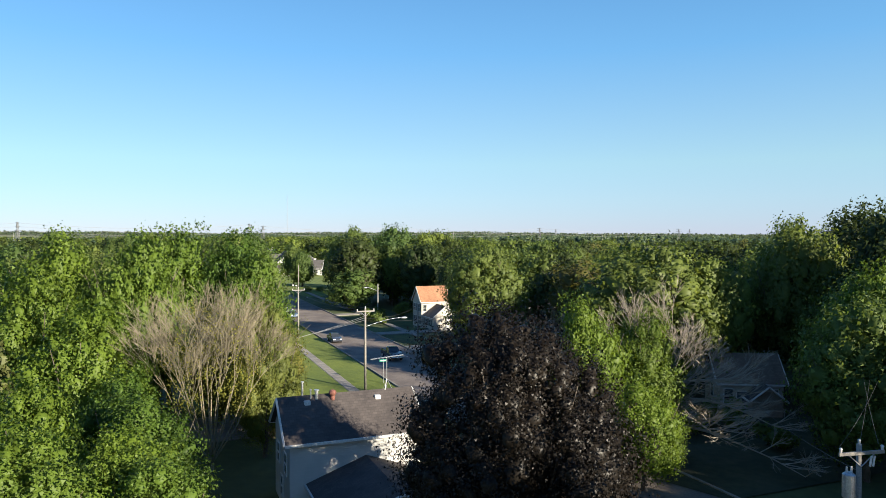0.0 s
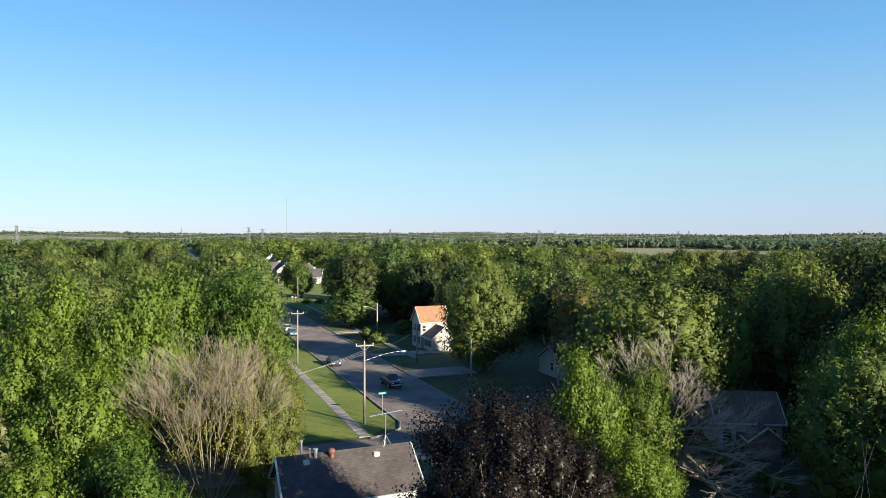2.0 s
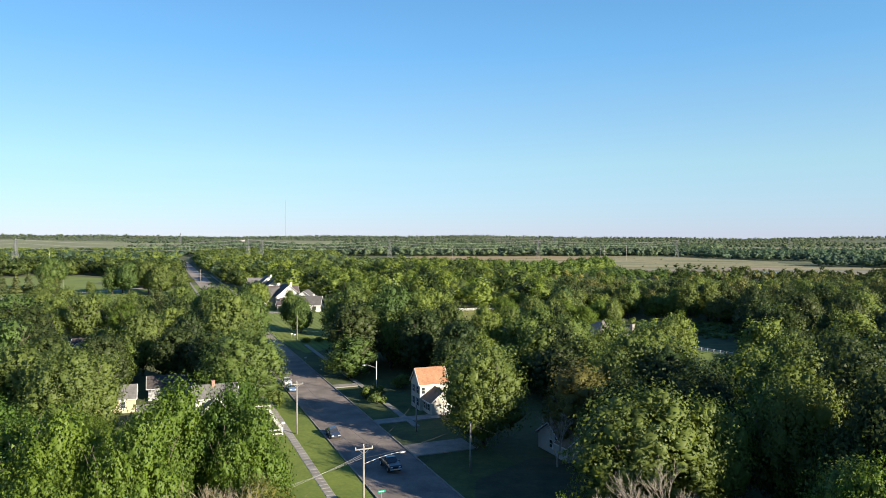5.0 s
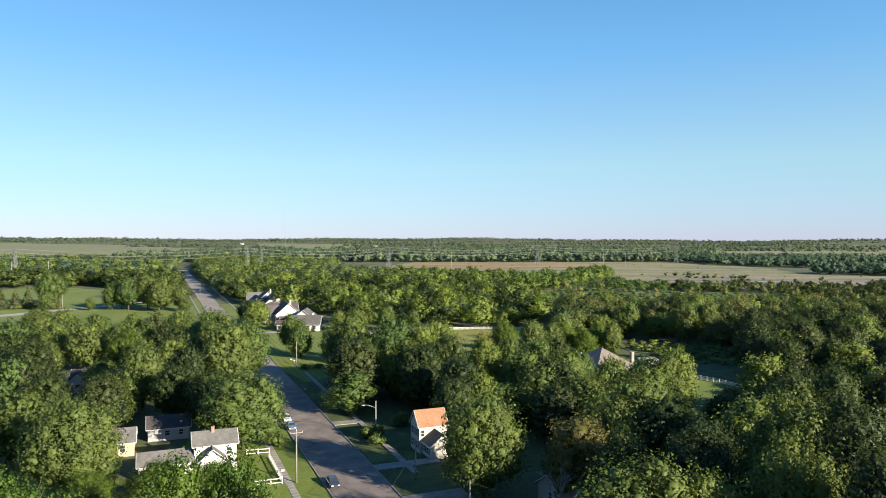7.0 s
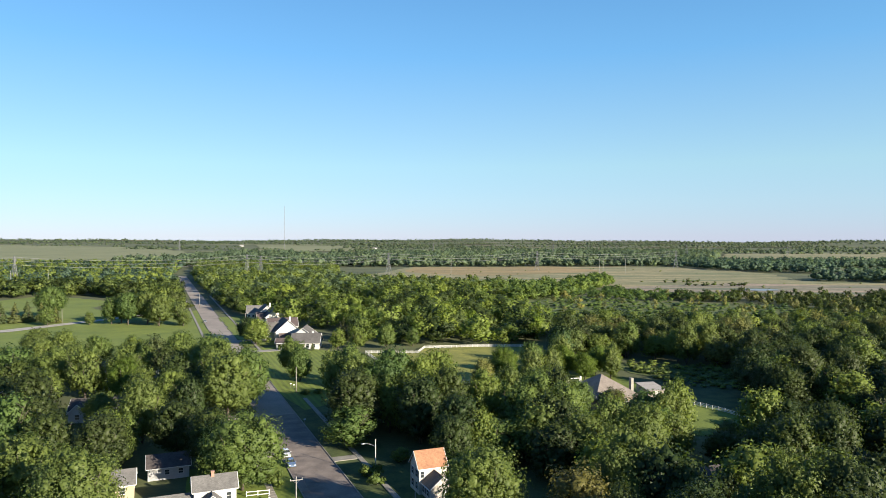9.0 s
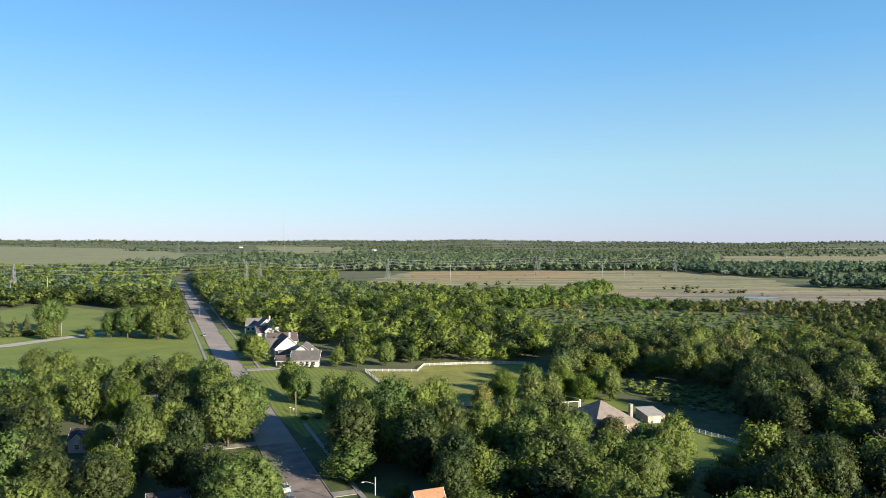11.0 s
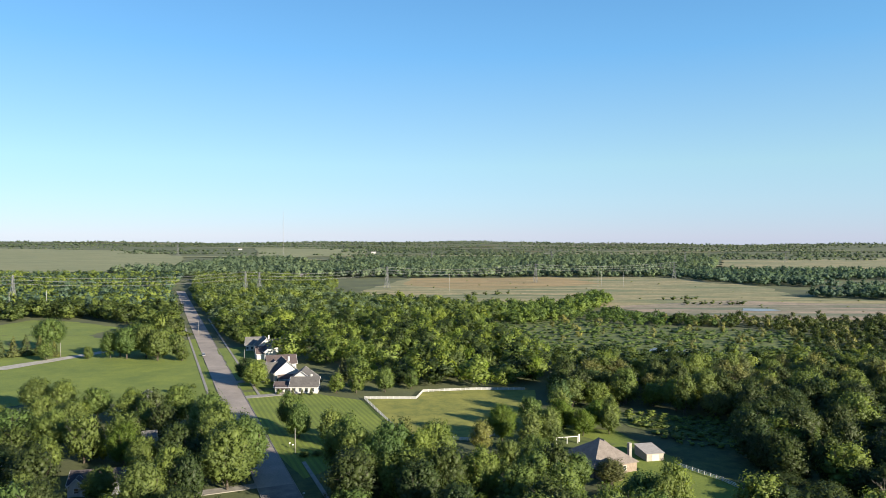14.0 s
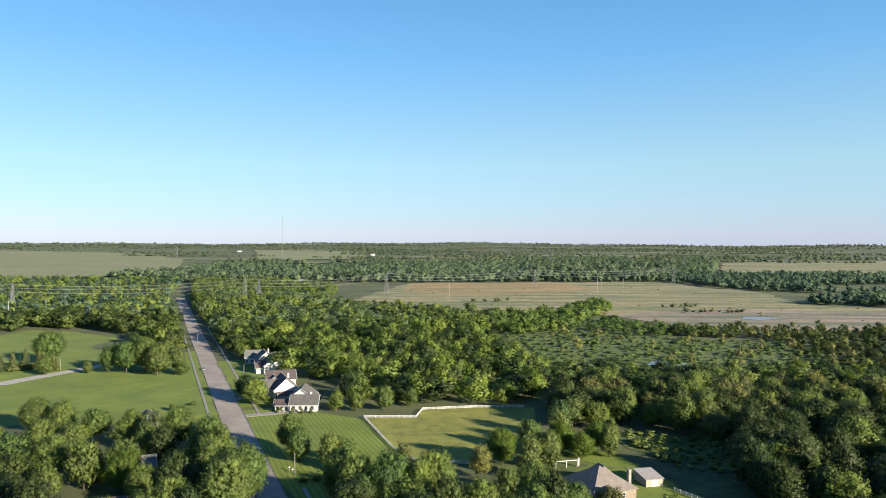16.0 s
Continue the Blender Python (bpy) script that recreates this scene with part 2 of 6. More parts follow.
# ---- ground ----
def build_ground():
    bm = bmesh.new()
    angles = [radians(a) for a in range(0, 361, 3)]
    radii = [0, 60, 200, 500, 1000, 1500, 1900, 2300, 2700, 3100, 3500, 3900, 4300, 4600, 4880]
    rows = []
    for r in radii[1:]:
        rows.append([bm.verts.new((r * math.sin(a), r * math.cos(a), terrain(r * math.sin(a), r * math.cos(a)))) for a in angles[:-1]])
    mid = bm.verts.new((0, 0, 0))
    n = len(rows[0])
    for k in range(n):
        bm.faces.new((mid, rows[0][(k + 1) % n], rows[0][k]))
        for a, b in zip(rows, rows[1:]):
            bm.faces.new((a[k], a[(k + 1) % n], b[(k + 1) % n], b[k]))
    bmesh.ops.recalc_face_normals(bm, faces=bm.faces)
    g = part("ground", bm, GROUND, smooth=True)
    tagged(g, "rough green ground under woods and brush, rising to a far ridge", "ground", kind="structure")


PATCHES = []


def patch(name, ring, material_, label, lift=0.03, category="lawn", wobble=1.5, seed=0):
    """A piece of ground cover with an uneven edge, laid on the ground."""
    rnd = random.Random(seed)
    PATCHES.append(name)
    lift += 0.006 * len(PATCHES)
    bm = bmesh.new()
    pts = []
    n = len(ring)
    for k in range(n):
        a, b = Vector(ring[k]), Vector(ring[(k + 1) % n])
        steps = max(1, int((b - a).length / max(6, wobble * 4)))
        side = Vector((-(b - a).y, (b - a).x)).normalized()
        for i in range(steps):
            p = a.lerp(b, i / steps) + side * (rnd.uniform(-wobble, wobble) if i else 0)
            pts.append(p)
    far = max(math.hypot(*p) for p in pts) > 1500
    vs = [bm.verts.new((p.x, p.y, terrain(p.x, p.y) + lift + (1.5 if far else 0))) for p in pts]
    f = bm.faces.new(vs)
    bmesh.ops.triangulate(bm, faces=[f])
    bmesh.ops.recalc_face_normals(bm, faces=bm.faces)
    for fc in bm.faces:
        if fc.normal.z < 0:
            fc.normal_flip()
    return tagged(part(name, bm, material_), label, category, kind="structure")


build_ground()


# ---- ground cover ----
def strip(name, s0, s1, d0, d1, z0, z1, material_, label, category):
    bm = bmesh.new()
    solid(bm, [along(s0, d0), along(s0, d1), along(s1, d1), along(s1, d0)], z0, z1)
    return tagged(part(name, bm, material_), label, category, kind="structure")


strip("road", -60, 168, -5.2, 5.2, -0.3, 0.06, ASPHALT_SHADED, "worn grey asphalt street with pale patches, darkened for tree shade", "road")
strip("road", 168, 930, -5.2, 5.2, -0.3, 0.06, ASPHALT_LIT, "old asphalt street running to the horizon, lightened for full sun", "road")
strip("road", 30.5, 39.5, -90, -5.2, -0.3, 0.055, ASPHALT_SHADED, "narrow grey asphalt side street", "road")
bm = bmesh.new()
solid(bm, [along(39.5, -10.5), along(40.3, -8), along(42, -6.2), along(45, -5.2), along(39.5, -5.2)], -0.3, 0.05)
tagged(part("road", bm, ASPHALT_SHADED), "rounded asphalt corner of the side street", "road", kind="structure")
strip("kerb", 45, 300, -5.4, -5.2, -0.2, 0.2, CONCRETE, "pale concrete kerb along the street", "kerb")
strip("kerb", -20, 620, 5.2, 5.4, -0.2, 0.2, CONCRETE, "pale concrete kerb along the street", "kerb")
strip("kerb", 300, 620, -5.4, -5.2, -0.2, 0.2, CONCRETE, "pale concrete kerb along the street", "kerb")
bm = bmesh.new()
CORNER = [along(39.5, -10.5), along(40.3, -8), along(42, -6.2), along(45, -5.2)]
for (ax, ay), (bx, by) in zip(CORNER, CORNER[1:]):
    rod(bm, (ax, ay, 0.08), (bx, by, 0.08), 0.16, 0.16, 6)
tagged(part("kerb", bm, CONCRETE), "pale curved concrete kerb at the street corner", "kerb", kind="structure")
path_bed = strip("pavement", 40.5, 128, -11.45, -10.15, -0.2, 0.07, GRAVEL, "pale concrete footpath of square slabs", "pavement")
SLAB = None
for k in range(64):
    x, y = along(40.5 + 1.365 * (k + 0.5), -10.8)
    if SLAB is None:
        bm = bmesh.new()
        box(bm, -0.6, -0.655, -0.1, 0.6, 0.655, 0.1)
        bmesh.ops.bevel(bm, geom=bm.edges[:], offset=0.015, segments=1, affect="EDGES")
        ob = part("slab", bm, SLAB_CONCRETE, path_bed)
        SLAB = ob.data
    else:
        ob = new("slab", SLAB)
        ob.parent = path_bed
    ob.matrix_basis = pose(x, y, random.uniform(-0.008, 0.008), random.uniform(-0.5, 0.5), random.uniform(-0.5, 0.5), STREET_TURN)
strip("pavement", 270, 560, -10.2, -9.0, -0.2, 0.25, CONCRETE, "pale concrete footpath beside the street", "pavement")
for s0, s1 in ((84, 186), (284, 600)):
    strip("pavement", s0, s1, 10.9, 12.1, -0.2, 0.25, CONCRETE, "pale concrete footpath beside the street", "pavement")
strip("driveway", 68, 74, 5.4, 16, -0.2, 0.23, CONCRETE, "pale concrete driveway off the street", "driveway")
strip("driveway", 88, 91, 5.4, 18, -0.2, 0.23, CONCRETE, "narrow concrete driveway beside a white house", "driveway")
strip("driveway", 121, 124, 5.4, 10.8, -0.2, 0.23, CONCRETE, "short concrete driveway crossing", "driveway")
strip("driveway", 282, 287, 5.4, 30, -0.2, 0.23, CONCRETE, "concrete driveway to a white house", "driveway")
strip("driveway", 317, 322, 5.4, 26, -0.2, 0.23, CONCRETE, "concrete driveway to a white house", "driveway")
strip("driveway", 168, 172, -40, -5.4, -0.2, 0.23, CONCRETE, "pale concrete driveway between trees", "driveway")
strip("driveway", 130, 134, -22, -5.4, -0.2, 0.23, CONCRETE, "pale concrete driveway below a tree", "driveway")
patch("gravel_road", [(-300, 352), (-240, 379), (-212, 428), (-190, 470), (-186, 469), (-205, 425), (-231, 372), (-290, 340)], GRAVEL, "pale gravel lane along the lawn", 0.2, "lane", 0.3)
patch("lawn", [along(40.5, -10), along(45.5, -5.5), along(128, -5.5), along(128, -26), along(40.5, -30)], LAWN, "sunlit mown lawn between street and houses", 0.05, wobble=0.3)
patch("lawn", [along(46, 5.5), along(195, 5.5), along(195, 20), along(46, 18)], SHADED_GRASS, "mown grass verge beside the street, tree shade painted in", 0.05, wobble=0.3)
patch("yard", [(9, 60), (20, 48), (40, 56), (44, 84), (34, 110), (14, 108), (5, 98), (4, 84)], SHADED_SOIL, "bare yard under the trees, their shade painted in", 0.07, "yard", 3.5)
patch("lawn", [(-80, 112), (-66, 122), (-52, 121), (-62, 112)], LAWN, "sunlit mown back yard", 0.05)
patch("lawn", [(-187, 285), (-171, 300), (-138, 296), along(272, -5.5), along(480, -5.5), (-188, 452), (-207, 424), (-232, 371), (-300, 338)], LAWN, "wide sunlit mown lawn beside the street", 0.05, wobble=0.6)
patch("lawn", [(-345, 365), (-298, 351), (-239, 379), (-211, 428), (-204, 475), (-243, 490), (-252, 500), (-360, 500), (-400, 450)], LAWN, "mown grass between the tree rows", 0.05)
patch("lawn", [(-360, 500), (-345, 590), (-305, 580), (-250, 545), (-252, 500)], LAWN, "mown lawn behind the trees", 0.05)
patch("lawn", [along(195, 5.5), along(295, 5.5), along(295, 24), (-33, 303), (-11.4, 248), (-25, 225), (-40, 205)], LAWN_STRIPED, "striped mown lawn beside the fenced paddock", 0.05, wobble=0.5)
patch("meadow", [(-32, 306), (-9.6, 306.3), (-7.4, 320.4), (17.4, 324.8), (45, 325), (38, 262), (12.6, 243), (-11.4, 248)], MEADOW, "yellow green paddock inside a white fence", 0.06, "meadow", 0.3)
patch("lawn", [along(300, 5.5), along(430, 5.5), along(430, 26), along(300, 30)], LAWN, "mown front lawns of the white houses", 0.06)
patch("lawn", [(60, 234), (78, 232), (92, 205), (84, 180), (62, 180), (50, 195)], LAWN, "bright mown yard behind a brick house", 0.05)
patch("meadow", [(74, 232), (77, 219), (92, 193), (124, 176), (130, 236), (112, 246), (88, 242)], SHADED_GRASS, "dark unmown grass beyond a yard fence, tree shade painted in", 0.05)
patch("lawn", [(26, 240), (44, 232), (60, 232), (70, 240), (66, 256), (48, 262), (32, 258)], LAWN, "sunlit mown grass behind the brick house", 0.05)
patch("meadow", [(8, 243), (34, 262), (62, 240), (46, 228)], BRUSH, "rough green grass beside the paddock", 0.05)
patch("meadow", [(70, 285), (115, 268), (150, 262), (150, 250), (100, 240), (72, 262)], BRUSH, "rough green strip between woods", 0.05)
patch("meadow", [(50, 400), (200, 365), (262, 400), (275, 520), (150, 570), (50, 650)], BRUSH, "rough green marsh meadow with brush", 0.05, "meadow", 6)
patch("field", [(-131, 770), (-49, 1190), (410, 1240), (470, 1000), (431, 826), (520, 776), (640, 720), (500, 590), (226, 585), (163, 728), (42, 690)], TAN, "wide dry grass field, tan and green", 0.05, "field", 8)
patch("field", [(-49, 1020), (-49, 1195), (210, 1230), (250, 1060), (60, 930)], RUST, "orange brown stubble in the dry field", 0.1, "field", 8)
patch("field", [(163, 720), (226, 600), (500, 596), (560, 720), (330, 790), (230, 740)], MUD, "bare pinkish soil with sparse grass", 0.12, "field", 8)
patch("field", [(-760, 1190), (-640, 1360), (-560, 1500), (-780, 2150), (-1250, 3000), (-2300, 3100), (-1500, 1250)], CROP, "wide olive green crop field", 0.1, "field", 10)
patch("field", [(582, 1430), (860, 2100), (1600, 2280), (1500, 1450)], TAN, "distant tan field behind a tree belt", 0.1, "field", 10)
patch("field", [(-600, 2300), (-250, 2350), (-350, 3300), (-900, 3400)], CROP, "distant pale green field", 0.1, "field", 10, 3)
patch("field", [(300, 2600), (900, 2650), (800, 2850), (350, 2800)], CROP, "distant pale green field", 0.1, "field", 10, 4)
rnd = random.Random(41)
for k in range(16):
    y = 2250 + k * 150 + rnd.uniform(-40, 40)
    x = rnd.uniform(-0.6, 0.55) * y
    w, dpt = rnd.uniform(250, 700), rnd.uniform(50, 110)
    patch("field", [(x - w, y), (x + w, y + rnd.uniform(-40, 40)), (x + w * 0.9, y + dpt), (x - w * 0.8, y + dpt)], (CROP, TAN, CROP, MUD)[k % 4], "distant strip of open farmland", 0.3, "field", 10, k)
WATER, nt, b = material("water")
b.inputs["Base Color"].default_value, b.inputs["Roughness"].default_value = (0.2, 0.2, 0.19, 1), 0.3
patch("pond", [(295, 676), (312, 670), (335, 678), (330, 694), (306, 697)], WATER, "shallow pond reflecting the pale sky", 0.2, "pond", 2)
patch("pond", [(128, 432), (150, 428), (158, 440), (140, 448)], WATER, "small marsh pond between brush", 0.2, "pond", 1.5)


# ---- trees ----
GOLD = (1 + math.sqrt(5)) / 2
ICO_V = np.array([(-1, GOLD, 0), (1, GOLD, 0), (-1, -GOLD, 0), (1, -GOLD, 0), (0, -1, GOLD), (0, 1, GOLD), (0, -1, -GOLD), (0, 1, -GOLD), (GOLD, 0, -1), (GOLD, 0, 1), (-GOLD, 0, -1), (-GOLD, 0, 1)], float) / math.sqrt(1 + GOLD * GOLD)
ICO_F = np.array([(0, 11, 5), (0, 5, 1), (0, 1, 7), (0, 7, 10), (0, 10, 11), (1, 5, 9), (5, 11, 4), (11, 10, 2), (10, 7, 6), (7, 1, 8), (3, 9, 4), (3, 4, 2), (3, 2, 6), (3, 6, 8), (3, 8, 9), (4, 9, 5), (2, 4, 11), (6, 2, 10), (8, 6, 7), (9, 8, 1)])
OCTA_V = np.array([(1, 0, 0), (0, 1, 0), (-1, 0, 0), (0, -1, 0), (0, 0, 1), (0, 0, -1)], float)
OCTA_F = np.array([(0, 1, 4), (1, 2, 4), (2, 3, 4), (3, 0, 4), (1, 0, 5), (2, 1, 5), (3, 2, 5), (0, 3, 5)])


def unit(v):
    return v / np.maximum(np.linalg.norm(v, axis=-1, keepdims=True), 1e-6)


def spiral(rn, count):
    """Ways spread evenly over a ball, with some play."""
    k = np.arange(count) + 0.5
    z = np.clip(1 - 1.86 * k / count + rn.uniform(-0.5, 0.5, count) / count, -0.95, 1.0)
    a = k * 2.39996 + rn.uniform(-0.3, 0.3, count) + rn.uniform(0, 6.28)
    return np.column_stack([np.sqrt(1 - z * z) * np.cos(a), np.sqrt(1 - z * z) * np.sin(a), z])


def crown_tufts(rn, height, radius, bottom, count, form="round", each=7):
    """The tufts that make a crown, each bough carrying some: middles, axes (outwards and up), half widths, half lengths, and the ways out of the crown."""
    tall = height - bottom
    if form == "cone":
        a = np.arange(count) * 2.39996
        f = rn.random(count) ** 1.4
        ring = radius * (1.0 - f) * rn.uniform(0.45, 0.75, count)
        p = np.column_stack([ring * np.cos(a), ring * np.sin(a), bottom + tall * (0.04 + 0.94 * f)])
        axis = unit(np.column_stack([np.cos(a), np.sin(a), np.full(count, -0.25) + 1.2 * (f > 0.93)]))
        wide = 1.9 / math.sqrt(count) * radius * rn.uniform(0.7, 1.3, count) * (1.1 - 0.7 * f)
        return p, axis, wide, wide * 1.6, axis
    boughs = max(3, round(count / each))
    mid = bottom + tall * 0.44
    up, down = height - mid, mid - bottom
    d = spiral(rn, boughs)
    rb = min(0.46, 2.0 / math.sqrt(boughs)) * radius * rn.uniform(0.75, 1.2, boughs)
    swell = rn.uniform(0.74, 1.06, boughs)
    swell[0] = 1.0
    c = np.column_stack([d[:, 0] * swell * (radius - rb * 1.15), d[:, 1] * swell * (radius - rb * 1.15), mid + d[:, 2] * swell * np.where(d[:, 2] > 0, up - rb * 1.3, down - rb)])
    p, axis, wide, out_ = [], [], [], []
    for k in range(boughs):
        t = unit(spiral(rn, each) + d[k] * 0.75 + np.array([0, 0, 0.25]))
        p.append(c[k] + t * rb[k] * rn.uniform(0.62, 0.86, (each, 1)) * np.array([1, 1, 1.1]))
        axis.append(unit(t * 0.8 + np.array([0, 0, 0.55]) + rn.normal(size=(each, 3)) * 0.15))
        wide.append(rb[k] * 1.15 / math.sqrt(each) * rn.uniform(0.55, 1.4, each))
        out_.append(unit(t * 0.6 + d[k]))
    p, axis, wide, out_ = np.concatenate(p), np.concatenate(axis), np.concatenate(wide), np.concatenate(out_)
    return p, axis, wide, wide * rn.uniform(1.0, 1.8, len(p)), out_


def crown_mesh(rn, tufts, leaves, leaf, core=0.78, inner=None, ball=(ICO_V, ICO_F), rough=0.36, deep=0.8, swell=0.5):
    """Leaf sprays on every tuft round a soft inner mass. Gives corners, the corner numbers of the triangles and the ways they face."""
    p, axis, wide, long_, out_ = tufts
    n = len(p)
    side = unit(np.cross(axis, rn.normal(size=(n, 3))))
    other = np.cross(axis, side)
    w = wide * long_
    which = rn.choice(n, size=leaves, p=w / w.sum())
    u = rn.normal(size=(leaves, 3))
    u[:, 2] += 0.35
    u = unit(u)
    taper = 1.0 - 0.2 * np.clip(u[:, 2], 0, 1)
    grow = deep + (1.45 - deep) * rn.random(leaves) ** 1.4
    W, L = wide[which] * grow, long_[which] * grow
    S, O, A = side[which], other[which], axis[which]
    place = p[which] + S * (u[:, 0] * W * taper)[:, None] + O * (u[:, 1] * W * taper)[:, None] + A * (u[:, 2] * L)[:, None]
    way = unit(S * (u[:, 0] / W)[:, None] + O * (u[:, 1] / W)[:, None] + A * (u[:, 2] / L + 0.25 / W)[:, None])
    way = unit(way + swell * out_[which])
    nrm = unit(way + rn.normal(size=(leaves, 3)) * 0.5)
    t = unit(np.cross(nrm, rn.normal(size=(leaves, 3))))
    b = np.cross(nrm, t)
    s = leaf * rn.uniform(0.55, 1.3, leaves)[:, None]
    lv = np.stack([place - t * s * 0.6, place + t * s * 0.35 - b * s * 0.5, place + t * s * 0.35 + b * s * 0.55 + nrm * s * 0.1], 1).reshape(-1, 3)
    face = np.repeat(unit(way + rn.normal(size=(leaves, 3)) * rough), 3, axis=0)
    verts, norms, index, base = [lv], [face], [np.arange(len(lv))], len(lv)
    if core:
        bv, bf = ball
        c = bv[None] * rn.uniform(0.88, 1.12, (n, len(bv), 1)) * core
        tp = 1.0 - 0.2 * np.clip(bv[:, 2], 0, 1)
        cv = p[:, None] + side[:, None] * (c[..., 0] * tp * wide[:, None])[..., None] + other[:, None] * (c[..., 1] * tp * wide[:, None])[..., None] + axis[:, None] * (c[..., 2] * long_[:, None])[..., None]
        cn = swell * out_[:, None] + unit(side[:, None] * (bv[:, 0] / wide[:, None])[..., None] + other[:, None] * (bv[:, 1] / wide[:, None])[..., None] + axis[:, None] * (bv[:, 2] / long_[:, None] + 0.2 / wide[:, None])[..., None])
        verts.append(cv.reshape(-1, 3))
        norms.append(unit(cn).reshape(-1, 3))
        index.append((bf[None] + (base + len(bv) * np.arange(n))[:, None, None]).ravel())
        base += n * len(bv)
    if inner:
        mid, r, tall = inner
        verts.append(ICO_V * np.array([r, r, tall]) + np.array([0, 0, mid]))
        norms.append(ICO_V)
        index.append((ICO_F + base).ravel())
    return np.concatenate(verts), np.concatenate(index), np.concatenate(norms)


def limbs_mesh(bm, rnd, height, bottom, radius, girth, fork=6, bare=False):
    """A tapered trunk that forks into limbs."""
    top = Vector((rnd.uniform(-0.04, 0.04) * height, rnd.uniform(-0.04, 0.04) * height, height * (0.72 if not bare else 0.6)))
    knee = top * 0.45 + Vector((rnd.uniform(-0.03, 0.03) * height, rnd.uniform(-0.03, 0.03) * height, 0))
    rod(bm, (0, 0, -0.3), knee, girth, girth * 0.75, 8)
    rod(bm, knee, top, girth * 0.75, girth * 0.25, 7)
    for k in range(fork):
        a = k * 2.4 + rnd.uniform(-0.4, 0.4)
        z0 = bottom + (height - bottom) * rnd.uniform(-0.05, 0.35)
        base = knee.lerp(top, max(0.0, min(1.0, (z0 - knee.z) / max(0.1, top.z - knee.z)))) if z0 > knee.z else knee * (z0 / knee.z)
        reach = radius * rnd.uniform(0.55, 0.85)
        tip = Vector((math.cos(a) * reach, math.sin(a) * reach, min(height * 0.93, z0 + (height - z0) * rnd.uniform(0.45, 0.8))))
        elbow = base.lerp(tip, 0.5) + Vector((0, 0, -0.04 * height))
        rod(bm, base, elbow, girth * 0.42, girth * 0.26, 6)
        rod(bm, elbow, tip, girth * 0.26, girth * 0.08, 5)
        for j in range(3):
            p = elbow.lerp(tip, rnd.uniform(0.2, 0.9))
            q = p + Vector((rnd.uniform(-1, 1), rnd.uniform(-1, 1), rnd.uniform(0.2, 1))) * radius * 0.28
            rod(bm, p, q, girth * 0.14, girth * 0.04, 4)


def tree_proto(name, label, seed, height, radius, bottom, lumps, leaves, leaf, mat, form="round", girth=0.3, bark=None, category="tree", core=0.6):
    """One tree, standing at the origin, that others are copied from."""
    rn, rp = np.random.RandomState(seed), random.Random(seed)
    root = thing(name, Matrix.Identity(4), label, category)
    bm = bmesh.new()
    limbs_mesh(bm, rp, height, bottom, radius, girth)
    part("trunk", bm, bark or BARK, root, smooth=True)
    tall = height - bottom
    inner = (bottom + tall * 0.45, radius * 0.42, tall * 0.26) if core > 0.45 and form != "cone" else None
    v, index, nrm = crown_mesh(rn, crown_tufts(rn, height, radius, bottom, lumps, form), leaves, leaf, core, inner, (OCTA_V, OCTA_F) if leaves <= 4000 else (ICO_V, ICO_F), deep=0.62 if leaf < 0.3 else 0.8)
    ob = new("crown", mesh_from("crown", v, 3, index, mat, nrm))
    ob.parent = root
    return root


PROTOS = {}


def proto(key, *args, **kw):
    PROTOS[key] = (tree_proto(*args, **kw), args[3], args[4])


def plant(key, x, y, h, r, label="", group="", turn=None, rnd=random.Random(5)):
    root, h0, r0 = PROTOS[key]
    m = pose(x, y, terrain(x, y), 0, 0, rnd.uniform(0, 360) if turn is None else turn)
    ob = copy_thing(root, m)
    ob.scale = (r / r0, r / r0, h / h0)
    return tagged(ob, label, "", group)


proto("maple", "maple_tree", "broad green maple tree in full leaf", 1, 15, 6.0, 0.5, 120, 3600, 0.46, LEAF)
proto("maple2", "maple_tree", "rounded green maple tree in full leaf", 2, 14, 5.5, 0.2, 105, 3300, 0.46, LEAF)
proto("round", "shade_tree", "rounded green shade tree in full leaf", 21, 12, 5.0, 0.1, 84, 2800, 0.44, LEAF)
proto("oak", "oak_tree", "large spreading oak tree with lumpy crown", 3, 17, 7.5, 2.6, 150, 10000, 0.36, LEAF)
proto("oakf", "oak_tree", "large spreading oak tree with lumpy crown", 33, 17, 7.5, 0.6, 170, 14000, 0.32, LEAF, core=0.5)
proto("bright", "maple_tree", "bright yellow green maple tree in full leaf", 4, 14, 5.5, 0.8, 120, 20000, 0.25, LEAF_BRIGHT, core=0.5)
proto("deep", "shade_tree", "dark green shade tree in full leaf", 6, 15, 6.0, 0.4, 120, 3600, 0.46, LEAF_DEEP_SHADED)
proto("olive", "ash_tree", "olive green tree with thin foliage", 7, 13, 5.0, 0.3, 80, 2600, 0.44, LEAF_OLIVE, core=0.6)
proto("brown", "ash_tree", "brownish tree with dying foliage", 8, 13, 5.0, 1.0, 100, 6500, 0.34, LEAF_BROWN, core=0.6)
proto("purple", "purple_maple_tree", "dark purple maple tree with dense leaves", 9, 15, 6.5, 0.5, 300, 120000, 0.115, LEAF_PURPLE, core=0.5)
proto("grey", "poplar_tree", "grey green poplar tree", 10, 14, 4.5, 0.8, 75, 3600, 0.42, LEAF_GREY, core=0.6)
proto("spruce", "spruce_tree", "grey green spruce tree with drooping branches", 11, 13, 3.2, 0.3, 110, 4200, 0.36, NEEDLE, "cone", 0.2, core=0.6)
proto("shrub", "shrub", "round green garden shrub in leaf", 12, 3.0, 2.0, 0.0, 24, 800, 0.3, LEAF, girth=0.06, category="shrub")
